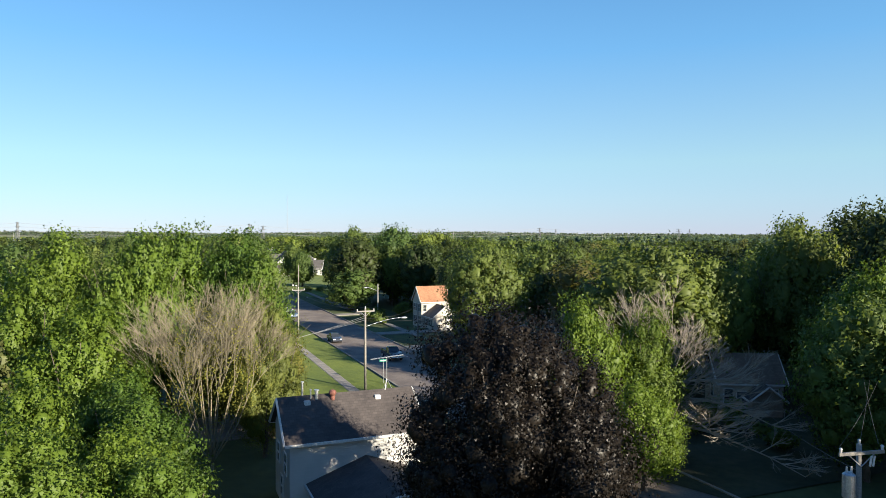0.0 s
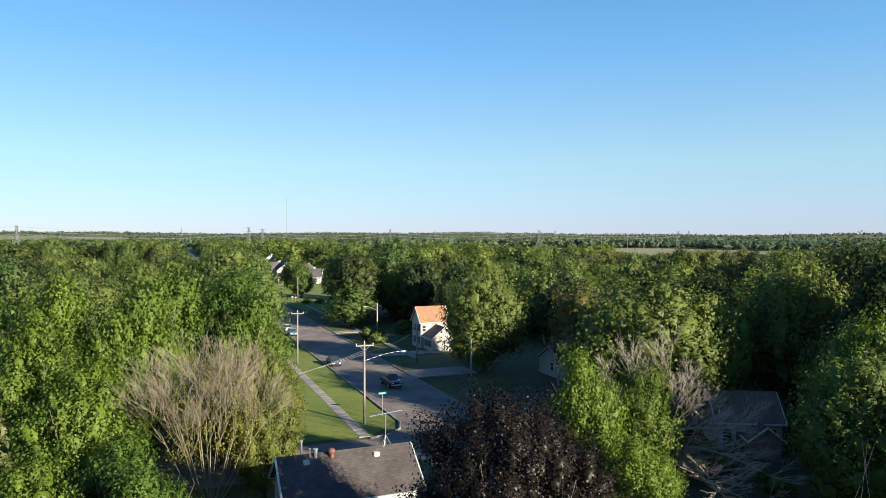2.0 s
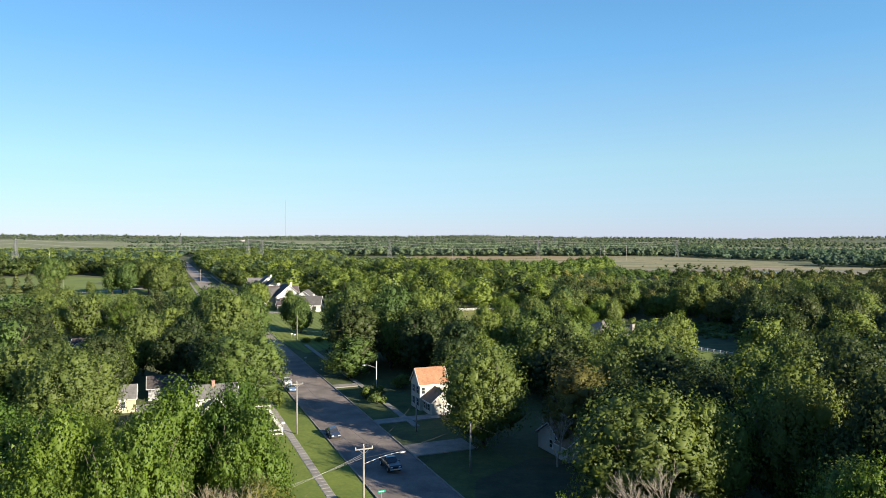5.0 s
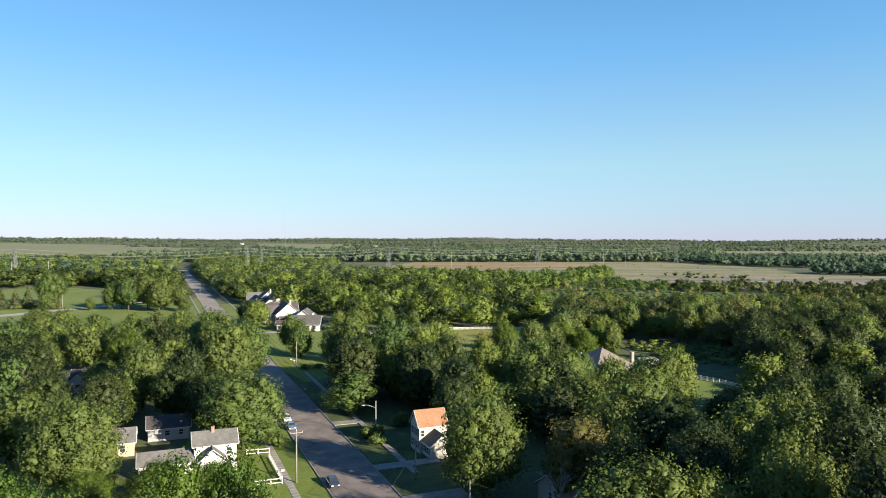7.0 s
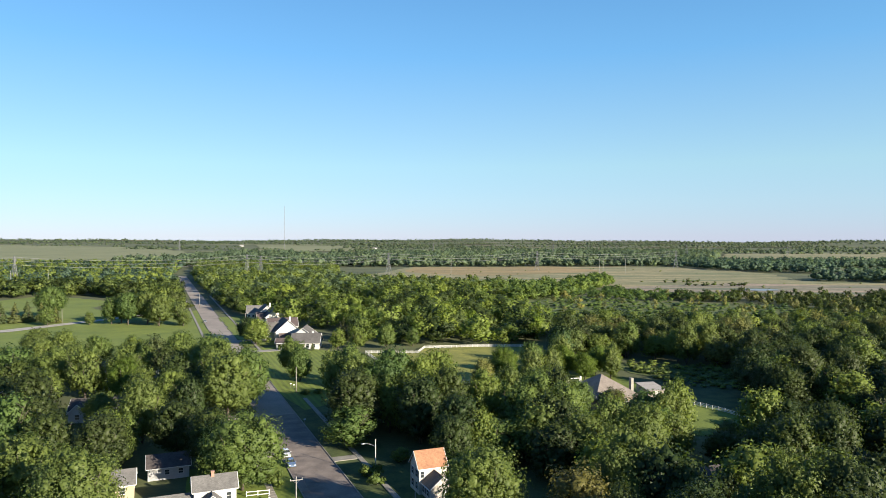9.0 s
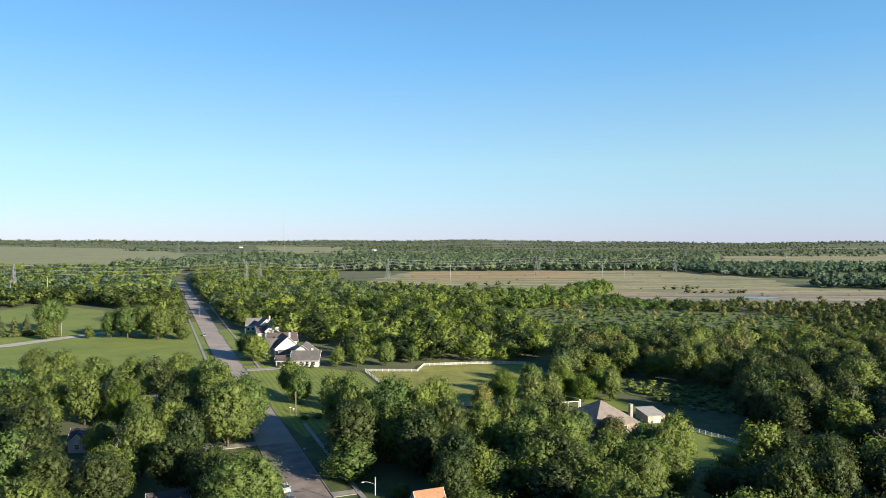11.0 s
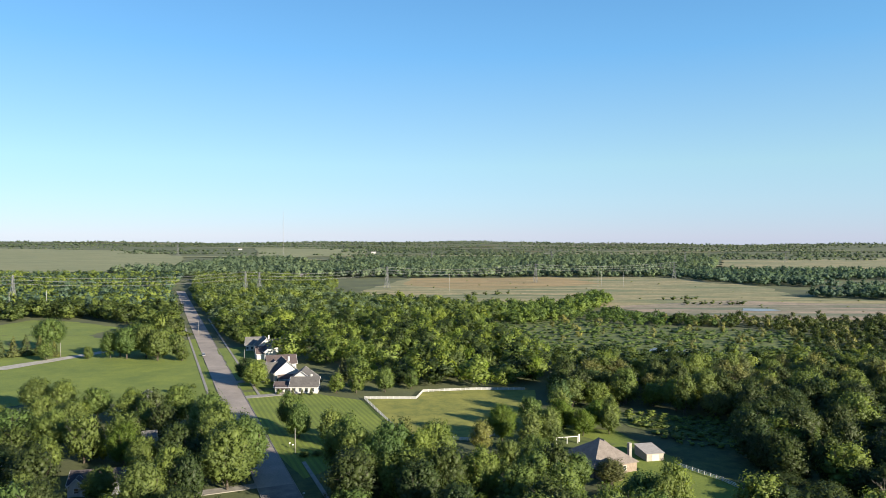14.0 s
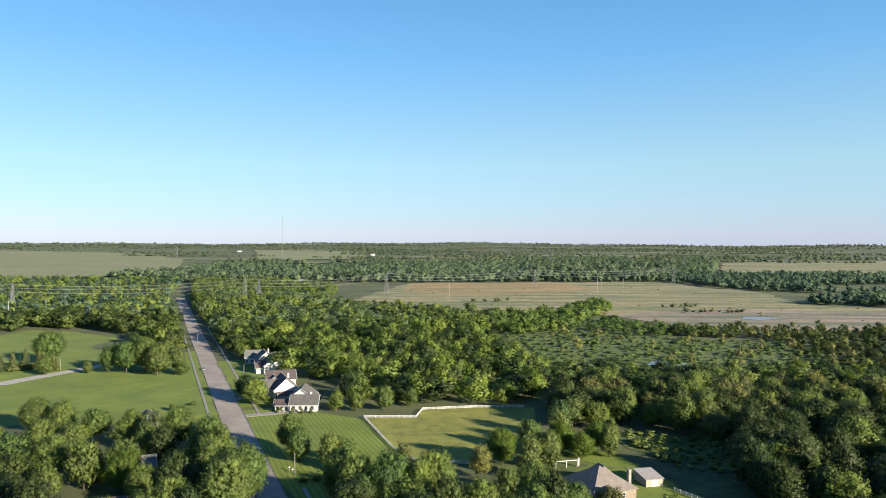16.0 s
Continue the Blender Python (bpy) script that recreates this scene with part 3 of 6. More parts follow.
proto("yellow", "shrub", "bright yellow flowering shrub", 13, 4.0, 2.2, 0.2, 22, 800, 0.3, LEAF_YELLOW, girth=0.06, category="shrub")
proto("near", "maple_tree", "green maple tree in full leaf", 14, 15, 6.0, 0.8, 130, 18000, 0.28, LEAF, core=0.5)
proto("deepnear", "shade_tree", "dark green shade tree with dense leaves", 16, 17, 6.0, 0.8, 130, 15000, 0.32, LEAF_DEEP_SHADED, core=0.5)
proto("brightnear", "maple_tree", "bright green maple tree with small leaves", 17, 11, 3.6, 0.5, 120, 34000, 0.15, LEAF_BRIGHT, core=0.5)
proto("maplef", "maple_tree", "broad green maple tree with fine leaves", 18, 15, 6.0, 1.2, 160, 8500, 0.36, LEAF)
proto("maple2f", "maple_tree", "rounded green maple tree with fine leaves", 19, 14, 5.5, 0.4, 145, 8000, 0.36, LEAF)
proto("deepf", "shade_tree", "dark green shade tree with fine leaves", 20, 15, 6.0, 0.6, 160, 8500, 0.36, LEAF_DEEP_SHADED)
proto("willow", "ash_tree", "golden olive ash tree with fine foliage", 15, 12, 5.0, 0.3, 110, 24000, 0.15, LEAF_GOLD, core=0.5)


def twigs(bm, rnd, a, way, length, r, depth, spread):
    """A bare branch that forks again and again."""
    b = a + way * length
    rod(bm, a, b, max(r, 0.01), max(r * 0.62, 0.007), 5 if depth > 2 else 3)
    if depth == 0:
        return
    for k in range(3 if depth > 1 else 4):
        v = Vector((rnd.uniform(-1, 1), rnd.uniform(-1, 1), rnd.uniform(-0.35, 0.75)))
        p = a.lerp(b, rnd.uniform(0.45, 1.0)) if k else b
        twigs(bm, rnd, p, (way + v * spread).normalized(), length * rnd.uniform(0.55, 0.85), r * 0.56, depth - 1, spread)


def bare_tree(x, y, h, stems, seed, label, bark, spread=0.6, lean=0.5, depth=4, girth=0.2, fork=0.14, sparse=0):
    """A leafless tree: stems rise from a short trunk, the outer ones leaning further and ending lower, so that the crown is a dome."""
    rnd = random.Random(seed)
    root = thing("bare_tree", pose(x, y, 0), label, "tree")
    bm = bmesh.new()
    rod(bm, (0, 0, -0.3), (0, 0, h * fork), girth * 1.3, girth, 8)
    part("trunk", bm, bark, root)
    for k in range(stems):
        bm = bmesh.new()
        a, f = k * 2.4, math.sqrt((k + 0.5) / stems)
        way = Vector((math.cos(a) * lean * f * 1.5, math.sin(a) * lean * f * 1.5, 1)).normalized()
        foot = Vector((0, 0, h * fork * 0.85))
        knee = foot + way * h * (0.3 - 0.08 * f) + Vector((rnd.uniform(-0.2, 0.2), rnd.uniform(-0.2, 0.2), 0))
        rod(bm, foot, knee, girth * 0.62, girth * 0.42, 6)
        twigs(bm, rnd, knee, (way + Vector((0, 0, 0.5 * f))).normalized(), h * (0.27 - 0.05 * f), girth * 0.42, depth, spread)
        part("limb", bm, bark, root)
    if sparse:
        rn = np.random.RandomState(seed)
        v, index, nrm = crown_mesh(rn, crown_tufts(rn, h * 0.97, h * 0.34, h * 0.18, 70), sparse, 0.13, 0.0, deep=0.2)
        ob = new("crown", mesh_from("crown", v, 3, index, LEAF_GOLD, nrm))
        ob.parent = root
        tagged(ob, "sparse yellow green young leaves")
    return root


# trees of the near yards: kind, x, y, height, crown half width
NEAR_LEFT = [
    ("bright", -37, 66, 18.3, 5.4), ("bright", -28.5, 64, 18.5, 4.9), ("bright", -29.5, 75, 19, 5.6), ("bright", -23, 77, 18.5, 5.3), ("bright", -20.5, 73, 16.6, 4.6),
    ("bright", -26.5, 51, 13.2, 4.6), ("bright", -33, 57, 15.5, 4.6), ("brightnear", -17.5, 28.5, 10.6, 3.6), ("brightnear", -12.6, 31, 8.8, 3.0), ("brightnear", -15.5, 34, 9.2, 3.2), ("bright", -22, 36, 10.8, 3.4),
    ("willow", -14.8, 57.5, 13.4, 3.4), ("willow", -17.2, 66.5, 11.4, 4.2), ("willow", -15.5, 63, 7.5, 3.0), ("willow", -22, 68.5, 9.0, 3.6), ("spruce", -25.5, 40, 12.3, 2.6), ("bright", -45, 72, 15, 5), ("bright", -53, 84, 15, 5.5), ("bright", -17.5, 41, 9, 3.4), ("bright", -21, 45, 9.5, 3.2),
]
NEAR_RIGHT = [
    ("purple", 3.3, 33.5, 15.4, 6.2), ("bright", 11.5, 55, 13.4, 3.4), ("bright", 17, 59, 11.5, 3.6), ("bright", 14.5, 50, 8, 3.0), ("oakf", 23.5, 80, 18.0, 8.8),
    # the bright tree at (35.5, 57) imitates a sunlit crown top by leaf colour
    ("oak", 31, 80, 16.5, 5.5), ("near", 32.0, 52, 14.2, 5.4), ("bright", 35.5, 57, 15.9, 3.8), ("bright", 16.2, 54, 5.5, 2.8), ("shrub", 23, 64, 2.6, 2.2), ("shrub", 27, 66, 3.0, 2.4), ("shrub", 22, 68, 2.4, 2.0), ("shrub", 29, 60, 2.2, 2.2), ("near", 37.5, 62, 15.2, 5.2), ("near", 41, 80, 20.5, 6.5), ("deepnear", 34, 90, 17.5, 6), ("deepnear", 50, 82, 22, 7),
    # deepnear at (27, 100) and (36, 97): added to cast shade on the garage
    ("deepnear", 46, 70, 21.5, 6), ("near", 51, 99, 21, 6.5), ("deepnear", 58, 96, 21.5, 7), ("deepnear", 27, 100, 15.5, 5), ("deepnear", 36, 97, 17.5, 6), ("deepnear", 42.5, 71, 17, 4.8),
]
# unseen trees added beyond the yards to the right, tall enough to shade them
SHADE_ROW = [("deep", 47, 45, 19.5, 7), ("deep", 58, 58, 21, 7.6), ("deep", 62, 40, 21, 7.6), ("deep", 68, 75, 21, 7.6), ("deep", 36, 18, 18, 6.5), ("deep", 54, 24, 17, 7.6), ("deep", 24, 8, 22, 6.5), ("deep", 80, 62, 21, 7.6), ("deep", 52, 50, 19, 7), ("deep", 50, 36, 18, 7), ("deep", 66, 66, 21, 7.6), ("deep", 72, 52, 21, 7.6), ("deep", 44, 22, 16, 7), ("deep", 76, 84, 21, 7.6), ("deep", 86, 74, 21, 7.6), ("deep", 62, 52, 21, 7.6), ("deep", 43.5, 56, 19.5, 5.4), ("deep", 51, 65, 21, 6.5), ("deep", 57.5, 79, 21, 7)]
MID_LEFT = [
    ("oakf", -60, 113, 17.5, 8.2), ("oakf", -40.0, 140, 16.4, 9.0), ("deepf", -50, 152, 14, 6), ("maple2f", -60, 196, 19.5, 8), ("maple2f", -58, 208, 19, 6.8), ("maple2f", -74, 172, 17, 6), ("maplef", -72, 186, 16, 6), ("maple2f", -77, 160, 12, 5),
    ("maplef", -98, 262, 16, 7), ("maple2f", -80, 240, 18, 7), ("maplef", -73, 228, 18.5, 7), ("maplef", -85, 253, 14, 6.5), ("grey", -107, 258, 15, 5.5), ("maplef", -118, 268, 13.5, 6),
    ("maplef", -134, 272, 13, 6), ("maple2f", -152, 280, 14, 6), ("maplef", -165, 284, 14, 6.5), ("maplef", -143, 250, 15, 6.5), ("maple2f", -130, 246, 14, 5.5), ("maplef", -128, 230, 15, 6.5),
    ("brown", -112, 225, 12, 4), ("bright", -98, 216, 14, 5.5), ("maplef", -88, 205, 13, 5), ("yellow", -108, 222, 4.5, 2.4), ("maplef", -160, 250, 12, 5), ("maple2f", -118, 208, 12, 5),
    ("maplef", -70, 214, 17, 6.5), ("spruce", -117, 188, 12, 3), ("olive", -121, 183, 9, 4), ("maple2f", -108, 180, 11, 4.5), ("deepf", -96, 165, 14, 6), ("maplef", -91, 186, 10, 5), ("deepf", -84, 148, 14, 6), ("maplef", -82, 122, 12, 5),
    ("near", -74, 104, 10, 4.5), ("round", -56, 114, 6, 2.5), ("shrub", -47, 119, 4.2, 2.0), ("shrub", -34, 142, 3, 2), ("deepf", -61, 160, 14, 6), ("deepf", -72, 148, 14, 6), ("round", -100, 140, 12, 5), ("oak", -92, 128, 15, 6),
    ("bright", -36, 108, 8, 4.5), ("bright", -44, 106, 8.5, 4.5), ("bright", -53, 104, 8, 4),
]
MID_RIGHT = [
    ("oakf", 7.0, 114.5, 17.6, 7.7), ("brown", 22.5, 111, 14.2, 6.6), ("maplef", 32, 120, 18.2, 6.2), ("maplef", -14, 190, 21.5, 7.5), ("deepf", -22, 178, 18, 7.6), ("maplef", -27, 200, 21, 7), ("maplef", -1, 196, 20, 7), ("deepf", -5, 172, 17, 6.5), ("deepf", 4, 158, 16, 6), ("maplef", -23, 193, 19.5, 6.5), ("maplef", -6, 191, 19.5, 6.5), ("deepf", 2, 180, 18, 6),
    ("grey", -12, 222, 14, 4.5), ("grey", -4, 214, 14, 4.5), ("maplef", 24, 177, 17.5, 6.5), ("maplef", 12, 182, 17, 6), ("maplef", 20, 196, 15, 5.5), ("maplef", 44, 150, 15.5, 6), ("olive", 36, 140, 14, 5),
    ("deepf", 73, 144, 14.5, 7), ("deepf", 64, 156, 8, 4.8), ("olive", 72, 172, 6, 4), ("deepf", 96, 191, 6.5, 6.5), ("deepf", 104, 216, 9, 5.5), ("deepf", 92, 181, 6.5, 6), ("bright", 22, 243, 13.5, 6), ("olive", 30, 228, 15, 5), ("maple2f", 38, 238, 14, 4.5), ("maplef", 28, 210, 12, 5), ("maplef", 38, 194, 11.5, 5.2), ("brown", 49.5, 199, 8, 4.8), ("maplef", 53, 180, 9, 5.5),
    ("maplef", -55, 256, 15, 5.2), ("maple2f", -50, 247, 13, 4.6), ("olive", -38, 240, 12.5, 4.4), ("olive", -30, 233, 9, 4), ("round", -25, 230, 8, 3.5), ("maple2f", -88, 332, 13, 6.8), ("deepf", -96, 344, 12, 5.2),
    ("round", -47, 318, 10, 4), ("round", -38, 318, 9.5, 3.6), ("maple2f", -25, 320, 12, 4.6), ("round", -13, 327, 9.5, 3.5), ("maple2f", 62, 252, 12, 4), ("olive", 46, 262, 14, 5), ("bright", 52, 250, 10, 4.5),
    ("olive", 48, 275, 15, 5.5), ("spruce", -48, 345, 12, 3), ("maplef", 111, 289, 17, 9), ("maplef", 98, 286, 14, 6.5), ("olive", 122, 284, 13, 6), ("deepf", 132, 292, 13, 6), ("deepf", 101, 179, 8.5, 6.5), ("grey", 14, 228, 12, 4), ("bright", 40, 252, 10, 4.5), ("bright", 46, 257, 11.5, 5), ("bright", 58, 259, 11, 4.6), ("maplef", 34, 257, 13, 5), ("maplef", 65, 263, 12, 3.6), ("maplef", 55, 168, 15, 5.5),
    ("round", -9, 158, 3.5, 2.4), ("spruce", -66.5, 314.5, 3.2, 1.2), ("spruce", -62, 314.2, 2.8, 1.2), ("spruce", -58, 314.6, 3.4, 1.2), ("shrub", -73, 315.5, 2.4, 1.8), ("shrub", -78, 331, 2.6, 2), ("shrub", -84, 338, 2.6, 2), ("spruce", -49, 338, 8, 2.2), ("olive", -34, 245, 9, 3.6), ("round", -44, 226, 1.8, 1.8), ("round", -40, 227, 1.8, 1.8), ("round", -36, 228, 1.8, 1.8), ("shrub", -15, 148, 3.2, 2.6), ("shrub", -13, 143, 2.6, 2.0), ("shrub", 3, 128, 3.4, 2.4), ("shrub", 6, 122, 3.0, 2.4), ("deepf", 3, 150, 13, 5),
]
LAWN_TREES = [
    ("maplef", -172, 408, 20, 8), ("maple2f", -162, 400, 19, 7.5), ("maplef", -182, 405, 19.5, 8), ("maple", -190, 414, 18, 7), ("maplef", -176, 420, 19, 7.5), ("olive", -153, 408, 14, 5), ("round", -148, 400, 9, 4),
    ("oak", -243, 434, 21, 10), ("maple", -193, 408, 17, 6.5), ("maple2", -226, 400, 12, 5), ("round", -204, 404, 8, 3), ("spruce", -252, 412, 12.5, 4), ("spruce", -247, 416, 13, 4.2), ("spruce", -241, 420, 12, 4), ("spruce", -258, 408, 12.5, 4.2), ("spruce", -264, 404, 12, 4), ("spruce", -228, 412, 10, 3.4),
    ("maple", -192, 455, 15, 6.5), ("maple2", -180, 462, 12, 5), ("maple", -201, 466, 14, 6), ("olive", -184, 480, 13, 5), ("maple", -172, 452, 9, 4), ("maple2", -122, 318, 3.5, 1.8), ("shrub", -116, 328, 2.2, 1.4),
    ("maple2", -126, 452, 10, 4.2), ("round", -134, 468, 9, 3.8), ("bright", -128, 458, 7, 3), ("maple2", -148, 500, 10, 4.2), ("round", -158, 520, 10, 4), ("olive", -210, 545, 12, 5), ("round", -200, 520, 8, 4),
]
for area in (NEAR_LEFT, NEAR_RIGHT, SHADE_ROW, MID_LEFT, MID_RIGHT, LAWN_TREES):
    for key, x, y, h, r in area:
        plant(key, x, y, h, r)
bare_tree(-18.0, 54.0, 14.6, 17, 31, "leafless brown tree with fine upright twigs", BARK_PALE, 0.5, 0.5, 5, 0.11, 0.05, 5200)
dead = bare_tree(18.8, 60.0, 12.5, 7, 32, "dead pale tree with spreading bare branches", BARK_DEAD, 0.6, 0.62, 5, 0.17)
for seed, z0, way, reach, rise, droop in ((36, 2.2, (0.68, -0.73), 12.0, 1.6, 3.2), (37, 4.2, (0.86, -0.5), 9.0, 2.6, 3.6), (38, 5.4, (0.97, -0.2), 7.0, 2.4, 1.8), (39, 3.2, (0.4, -0.9), 7.0, 1.8, 2.2)):
    lr = random.Random(seed)
    bm = bmesh.new()
    pts = [Vector((way[0] * reach * f + lr.uniform(-0.2, 0.2), way[1] * reach * f + lr.uniform(-0.2, 0.2), max(0.5, z0 + rise * f - droop * f * f))) for f in (0, 0.2, 0.4, 0.6, 0.8, 1.0)]
    for k in range(5):
        rod(bm, pts[k], pts[k + 1], 0.15 - 0.024 * k, 0.126 - 0.024 * k, 6)
        for j in range(4):
            side = 1 if j % 2 else -1
            q = pts[k].lerp(pts[k + 1], lr.random())
            v = Vector((way[0] * 0.9 - way[1] * side * lr.uniform(0.3, 1.0), way[1] * 0.9 + way[0] * side * lr.uniform(0.3, 1.0), lr.uniform(-0.15, 0.7))).normalized()
            twigs(bm, lr, q, v, lr.uniform(1.0, 1.9), 0.05, 3, 0.5)
    part("limb", bm, BARK_DEAD, dead)
bare_tree(17.5, 104, 8.0, 4, 34, "small dead pale tree beside a garage", BARK_DEAD, 0.5, 0.4, 4, 0.14)
bare_tree(112, 168, 12.0, 6, 35, "dead grey tree standing among green trees", BARK_DEAD, 0.5, 0.5, 4, 0.2)


# ---- woods ----
def inside(p, ring):
    x, y = p
    hit, n = False, len(ring)
    for k in range(n):
        (ax, ay), (bx, by) = ring[k], ring[(k + 1) % n]
        if (ay > y) != (by > y) and x < (bx - ax) * (y - ay) / (by - ay) + ax:
            hit = not hit
    return hit


def scatter(ring, space, rnd, clear=()):
    """Jittered places inside a ring, clear of other rings."""
    xs, ys = [p[0] for p in ring], [p[1] for p in ring]
    out = []
    y = min(ys)
    while y < max(ys):
        x = min(xs) + rnd.uniform(0, space)
        while x < max(xs):
            p = (x + rnd.uniform(-0.6, 0.6) * space, y + rnd.uniform(-0.6, 0.6) * space)
            if inside(p, ring) and not any(inside(p, c) for c in clear):
                out.append(p)
            x += space
        y += space * 0.9
    return out


def disc(x, y, r):
    return [(x + r * math.cos(k * 0.785), y + r * math.sin(k * 0.785)) for k in range(8)]


PLACED = [disc(x, y, max(4.5, r * 0.75)) for area in (MID_LEFT, MID_RIGHT, NEAR_RIGHT) for _, x, y, h, r in area]
# treeless discs round houses; some only open sun or the camera's view to them
HOUSE_ROOM = [disc(x, y, r) for x, y, r in ((6, 132, 8), (13, 126, 7), (20, 121, 7), (44, 186, 8), (52, 196, 8), (56, 184, 9), (40, 176, 6), (-2.5, 139, 7), (-2, 133, 8), (22, 110, 8), (52, 137, 13), (48, 127, 9), (50, 216, 12), (46, 206, 8), (68, 226, 9), (-97, 196, 9), (-104, 235, 10), (-42, 128, 9), (-52, 124, 9), (-66, 136, 9), (-58, 149, 8))]
YARD = [(60, 240), (80, 236), (98, 205), (86, 172), (60, 172), (44, 200)]
SUN_GAP = [(60, 186), (77, 212), (116, 182), (98, 156)]
# kept treeless to fit the camera's view through to the yard fence
SIGHT_GAP = [(45, 122), (56, 122), (104, 234), (84, 234)]
rnd = random.Random(77)
NEAR_WOODS = [
    ([(-26, 172), (0, 150), (14, 126), (40, 104), (66, 104), (66, 172), (46, 188), (38, 198), (8, 203), (-12, 206), (-26, 202)], 9.0, ("maple", "maple2", "deep", "maple", "round")),
    # right-hand rings use mostly the deep kinds, to imitate shade by colour
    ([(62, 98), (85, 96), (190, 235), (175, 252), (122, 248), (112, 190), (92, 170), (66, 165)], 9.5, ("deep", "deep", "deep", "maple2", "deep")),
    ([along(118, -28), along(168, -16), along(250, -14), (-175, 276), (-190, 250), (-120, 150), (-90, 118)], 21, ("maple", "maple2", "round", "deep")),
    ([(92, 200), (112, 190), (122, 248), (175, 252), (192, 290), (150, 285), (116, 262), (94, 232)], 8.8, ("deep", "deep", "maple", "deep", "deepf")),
    ([(45, 285), (72, 290), (100, 275), (150, 268), (190, 285), (215, 340), (150, 345), (60, 340), (50, 320)], 10.0, ("maple", "olive", "maple2", "deep", "grey")),
]
for ring, space, kinds in NEAR_WOODS:
    for x, y in scatter(ring, space, rnd, PLACED + HOUSE_ROOM + [YARD, SIGHT_GAP, SUN_GAP]):
        key = rnd.choice(kinds)
        h = rnd.uniform(8.5, 17.5)
        plant(key, x, y, h, rnd.uniform(4.4, 7.2) * (0.6 + h / 32))
for root, _, _ in PROTOS.values():
    for o in (*root.children_recursive, root):
        bpy.data.objects.remove(o)


def woods(name, label, spots, mat, leaves, leaf, seed, shape=(1.0, 1.0), category="woods"):
    """Many trees in one mesh: spots are rows of x, y, height, half width."""
    rn = np.random.RandomState(seed)
    kinds = []
    for k in range(6):
        n, each = (24, 6) if leaves > 130 else (9, 3) if leaves > 40 else (4, 1)
        tufts = crown_tufts(rn, 1.0, 0.42, 0.02, n, each=each)
        kinds.append(crown_mesh(rn, tufts, max(6, int(leaves * (1.6 if leaves > 130 else 0.7))), leaf / (19 if leaves > 130 else 24), 0.6 if leaves > 130 else 0.78, None if leaves > 130 else (0.4, 0.2, 0.26), (OCTA_V, OCTA_F), 0.2, swell=0.9))
    chunks, numbers, normals, tones, base = [], [], [], [], 0
    for x, y, h, r in spots:
        v, index, nrm = kinds[rn.randint(6)]
        a = rn.uniform(0, 6.28)
        c, s = math.cos(a), math.sin(a)
        turn = np.array([[c, s, 0], [-s, c, 0], [0, 0, 1]])
        grow = np.array([r / 0.42, r / 0.42, h])
        chunks.append((v @ turn) * grow + np.array([x, y, terrain(x, y)]))
        numbers.append(index + base)
        normals.append(unit((nrm @ turn) / grow))
        tones.append(np.full(len(v), 0.03 + 0.97 * rn.rand()))
        base += len(v)
    ob = new(name, mesh_from(name, np.concatenate(chunks), 3, np.concatenate(numbers), mat, np.concatenate(normals), np.concatenate(tones)))
    return tagged(ob, label, category, kind="stuff")


def sized(spots, rnd, lo, hi, wide=0.58):
    return [(x, y, h, (h * 0.5 + (lo + hi) * 0.25) * wide * rnd.uniform(0.75, 1.25)) for x, y in spots if rnd.random() < 0.9 for h in (rnd.uniform(lo, hi),)]


LAWN2 = [(-370, 495), (-350, 600), (-305, 590), (-245, 555), (-245, 490)]
rnd = random.Random(78)
east = [along(300, 34), (-46, 332), (20, 331), (48, 338), (60, 400), (38, 440), (45, 560), (60, 660), (30, 690), (-60, 740), (-130, 780), (-150, 1000), (-250, 1150), (-400, 1150), along(880, 13), along(450, 13), along(450, 34)]
spots = scatter(east, 9.5, rnd, [disc(-62, 326, 16), disc(-76, 350, 17), disc(-84, 380, 18), disc(-98, 412, 15), disc(-112, 432, 18), disc(-54, 345, 12), disc(-62, 366, 12)])
rnd.shuffle(spots)
cut = [p for p in spots if p[1] < 560]
woods("woodland", "dense green woodland behind the white houses", sized(cut[::2], rnd, 6, 18), LEAF, 360, 1.1, 51)
woods("woodland", "dark green trees in the woodland", sized(cut[1::4], rnd, 8, 18), LEAF_DEEP_SHADED, 360, 1.1, 65)
woods("woodland", "olive green trees in the woodland", sized(cut[3::8], rnd, 8, 14, 0.34), LEAF_OLIVE, 380, 1.0, 66)
woods("woodland", "bright green trees in the woodland", sized(cut[7::8], rnd, 9, 15, 0.36), LEAF_BRIGHT, 380, 1.0, 67)
back = [p for p in spots if p[1] >= 560]
woods("woodland", "green woodland along the far street", sized(back[::2], rnd, 9, 16), LEAF, 160, 2.0, 52)
woods("woodland", "dark green woodland along the far street", sized(back[1::2], rnd, 8, 15), LEAF_HAZED, 160, 2.0, 68)
west = [(-255, 452), along(470, -14), along(930, -14), (-430, 1175), (-780, 1190), (-1000, 1170), (-620, 700), (-420, 520), (-380, 440), (-300, 400), (-262, 420)]
spots = scatter(west, 10, rnd, [LAWN2, disc(-188, 470, 10), [(-300, 340), (-236, 372), (-205, 425), (-186, 470), (-200, 470), (-240, 400)], [(-345, 390), (-215, 430), (-205, 475), (-243, 560), (-300, 590), (-420, 560)]])
rnd.shuffle(spots)
front, back = [p for p in spots if p[1] < 640], [p for p in spots if p[1] >= 640]
woods("woodland", "green woodland behind the wide lawn", sized(front[::2], rnd, 8, 17), LEAF, 280, 1.45, 53)
woods("woodland", "dark woodland behind the wide lawn", sized(front[1::2], rnd, 8, 16), LEAF_DEEP_SHADED, 280, 1.45, 69)
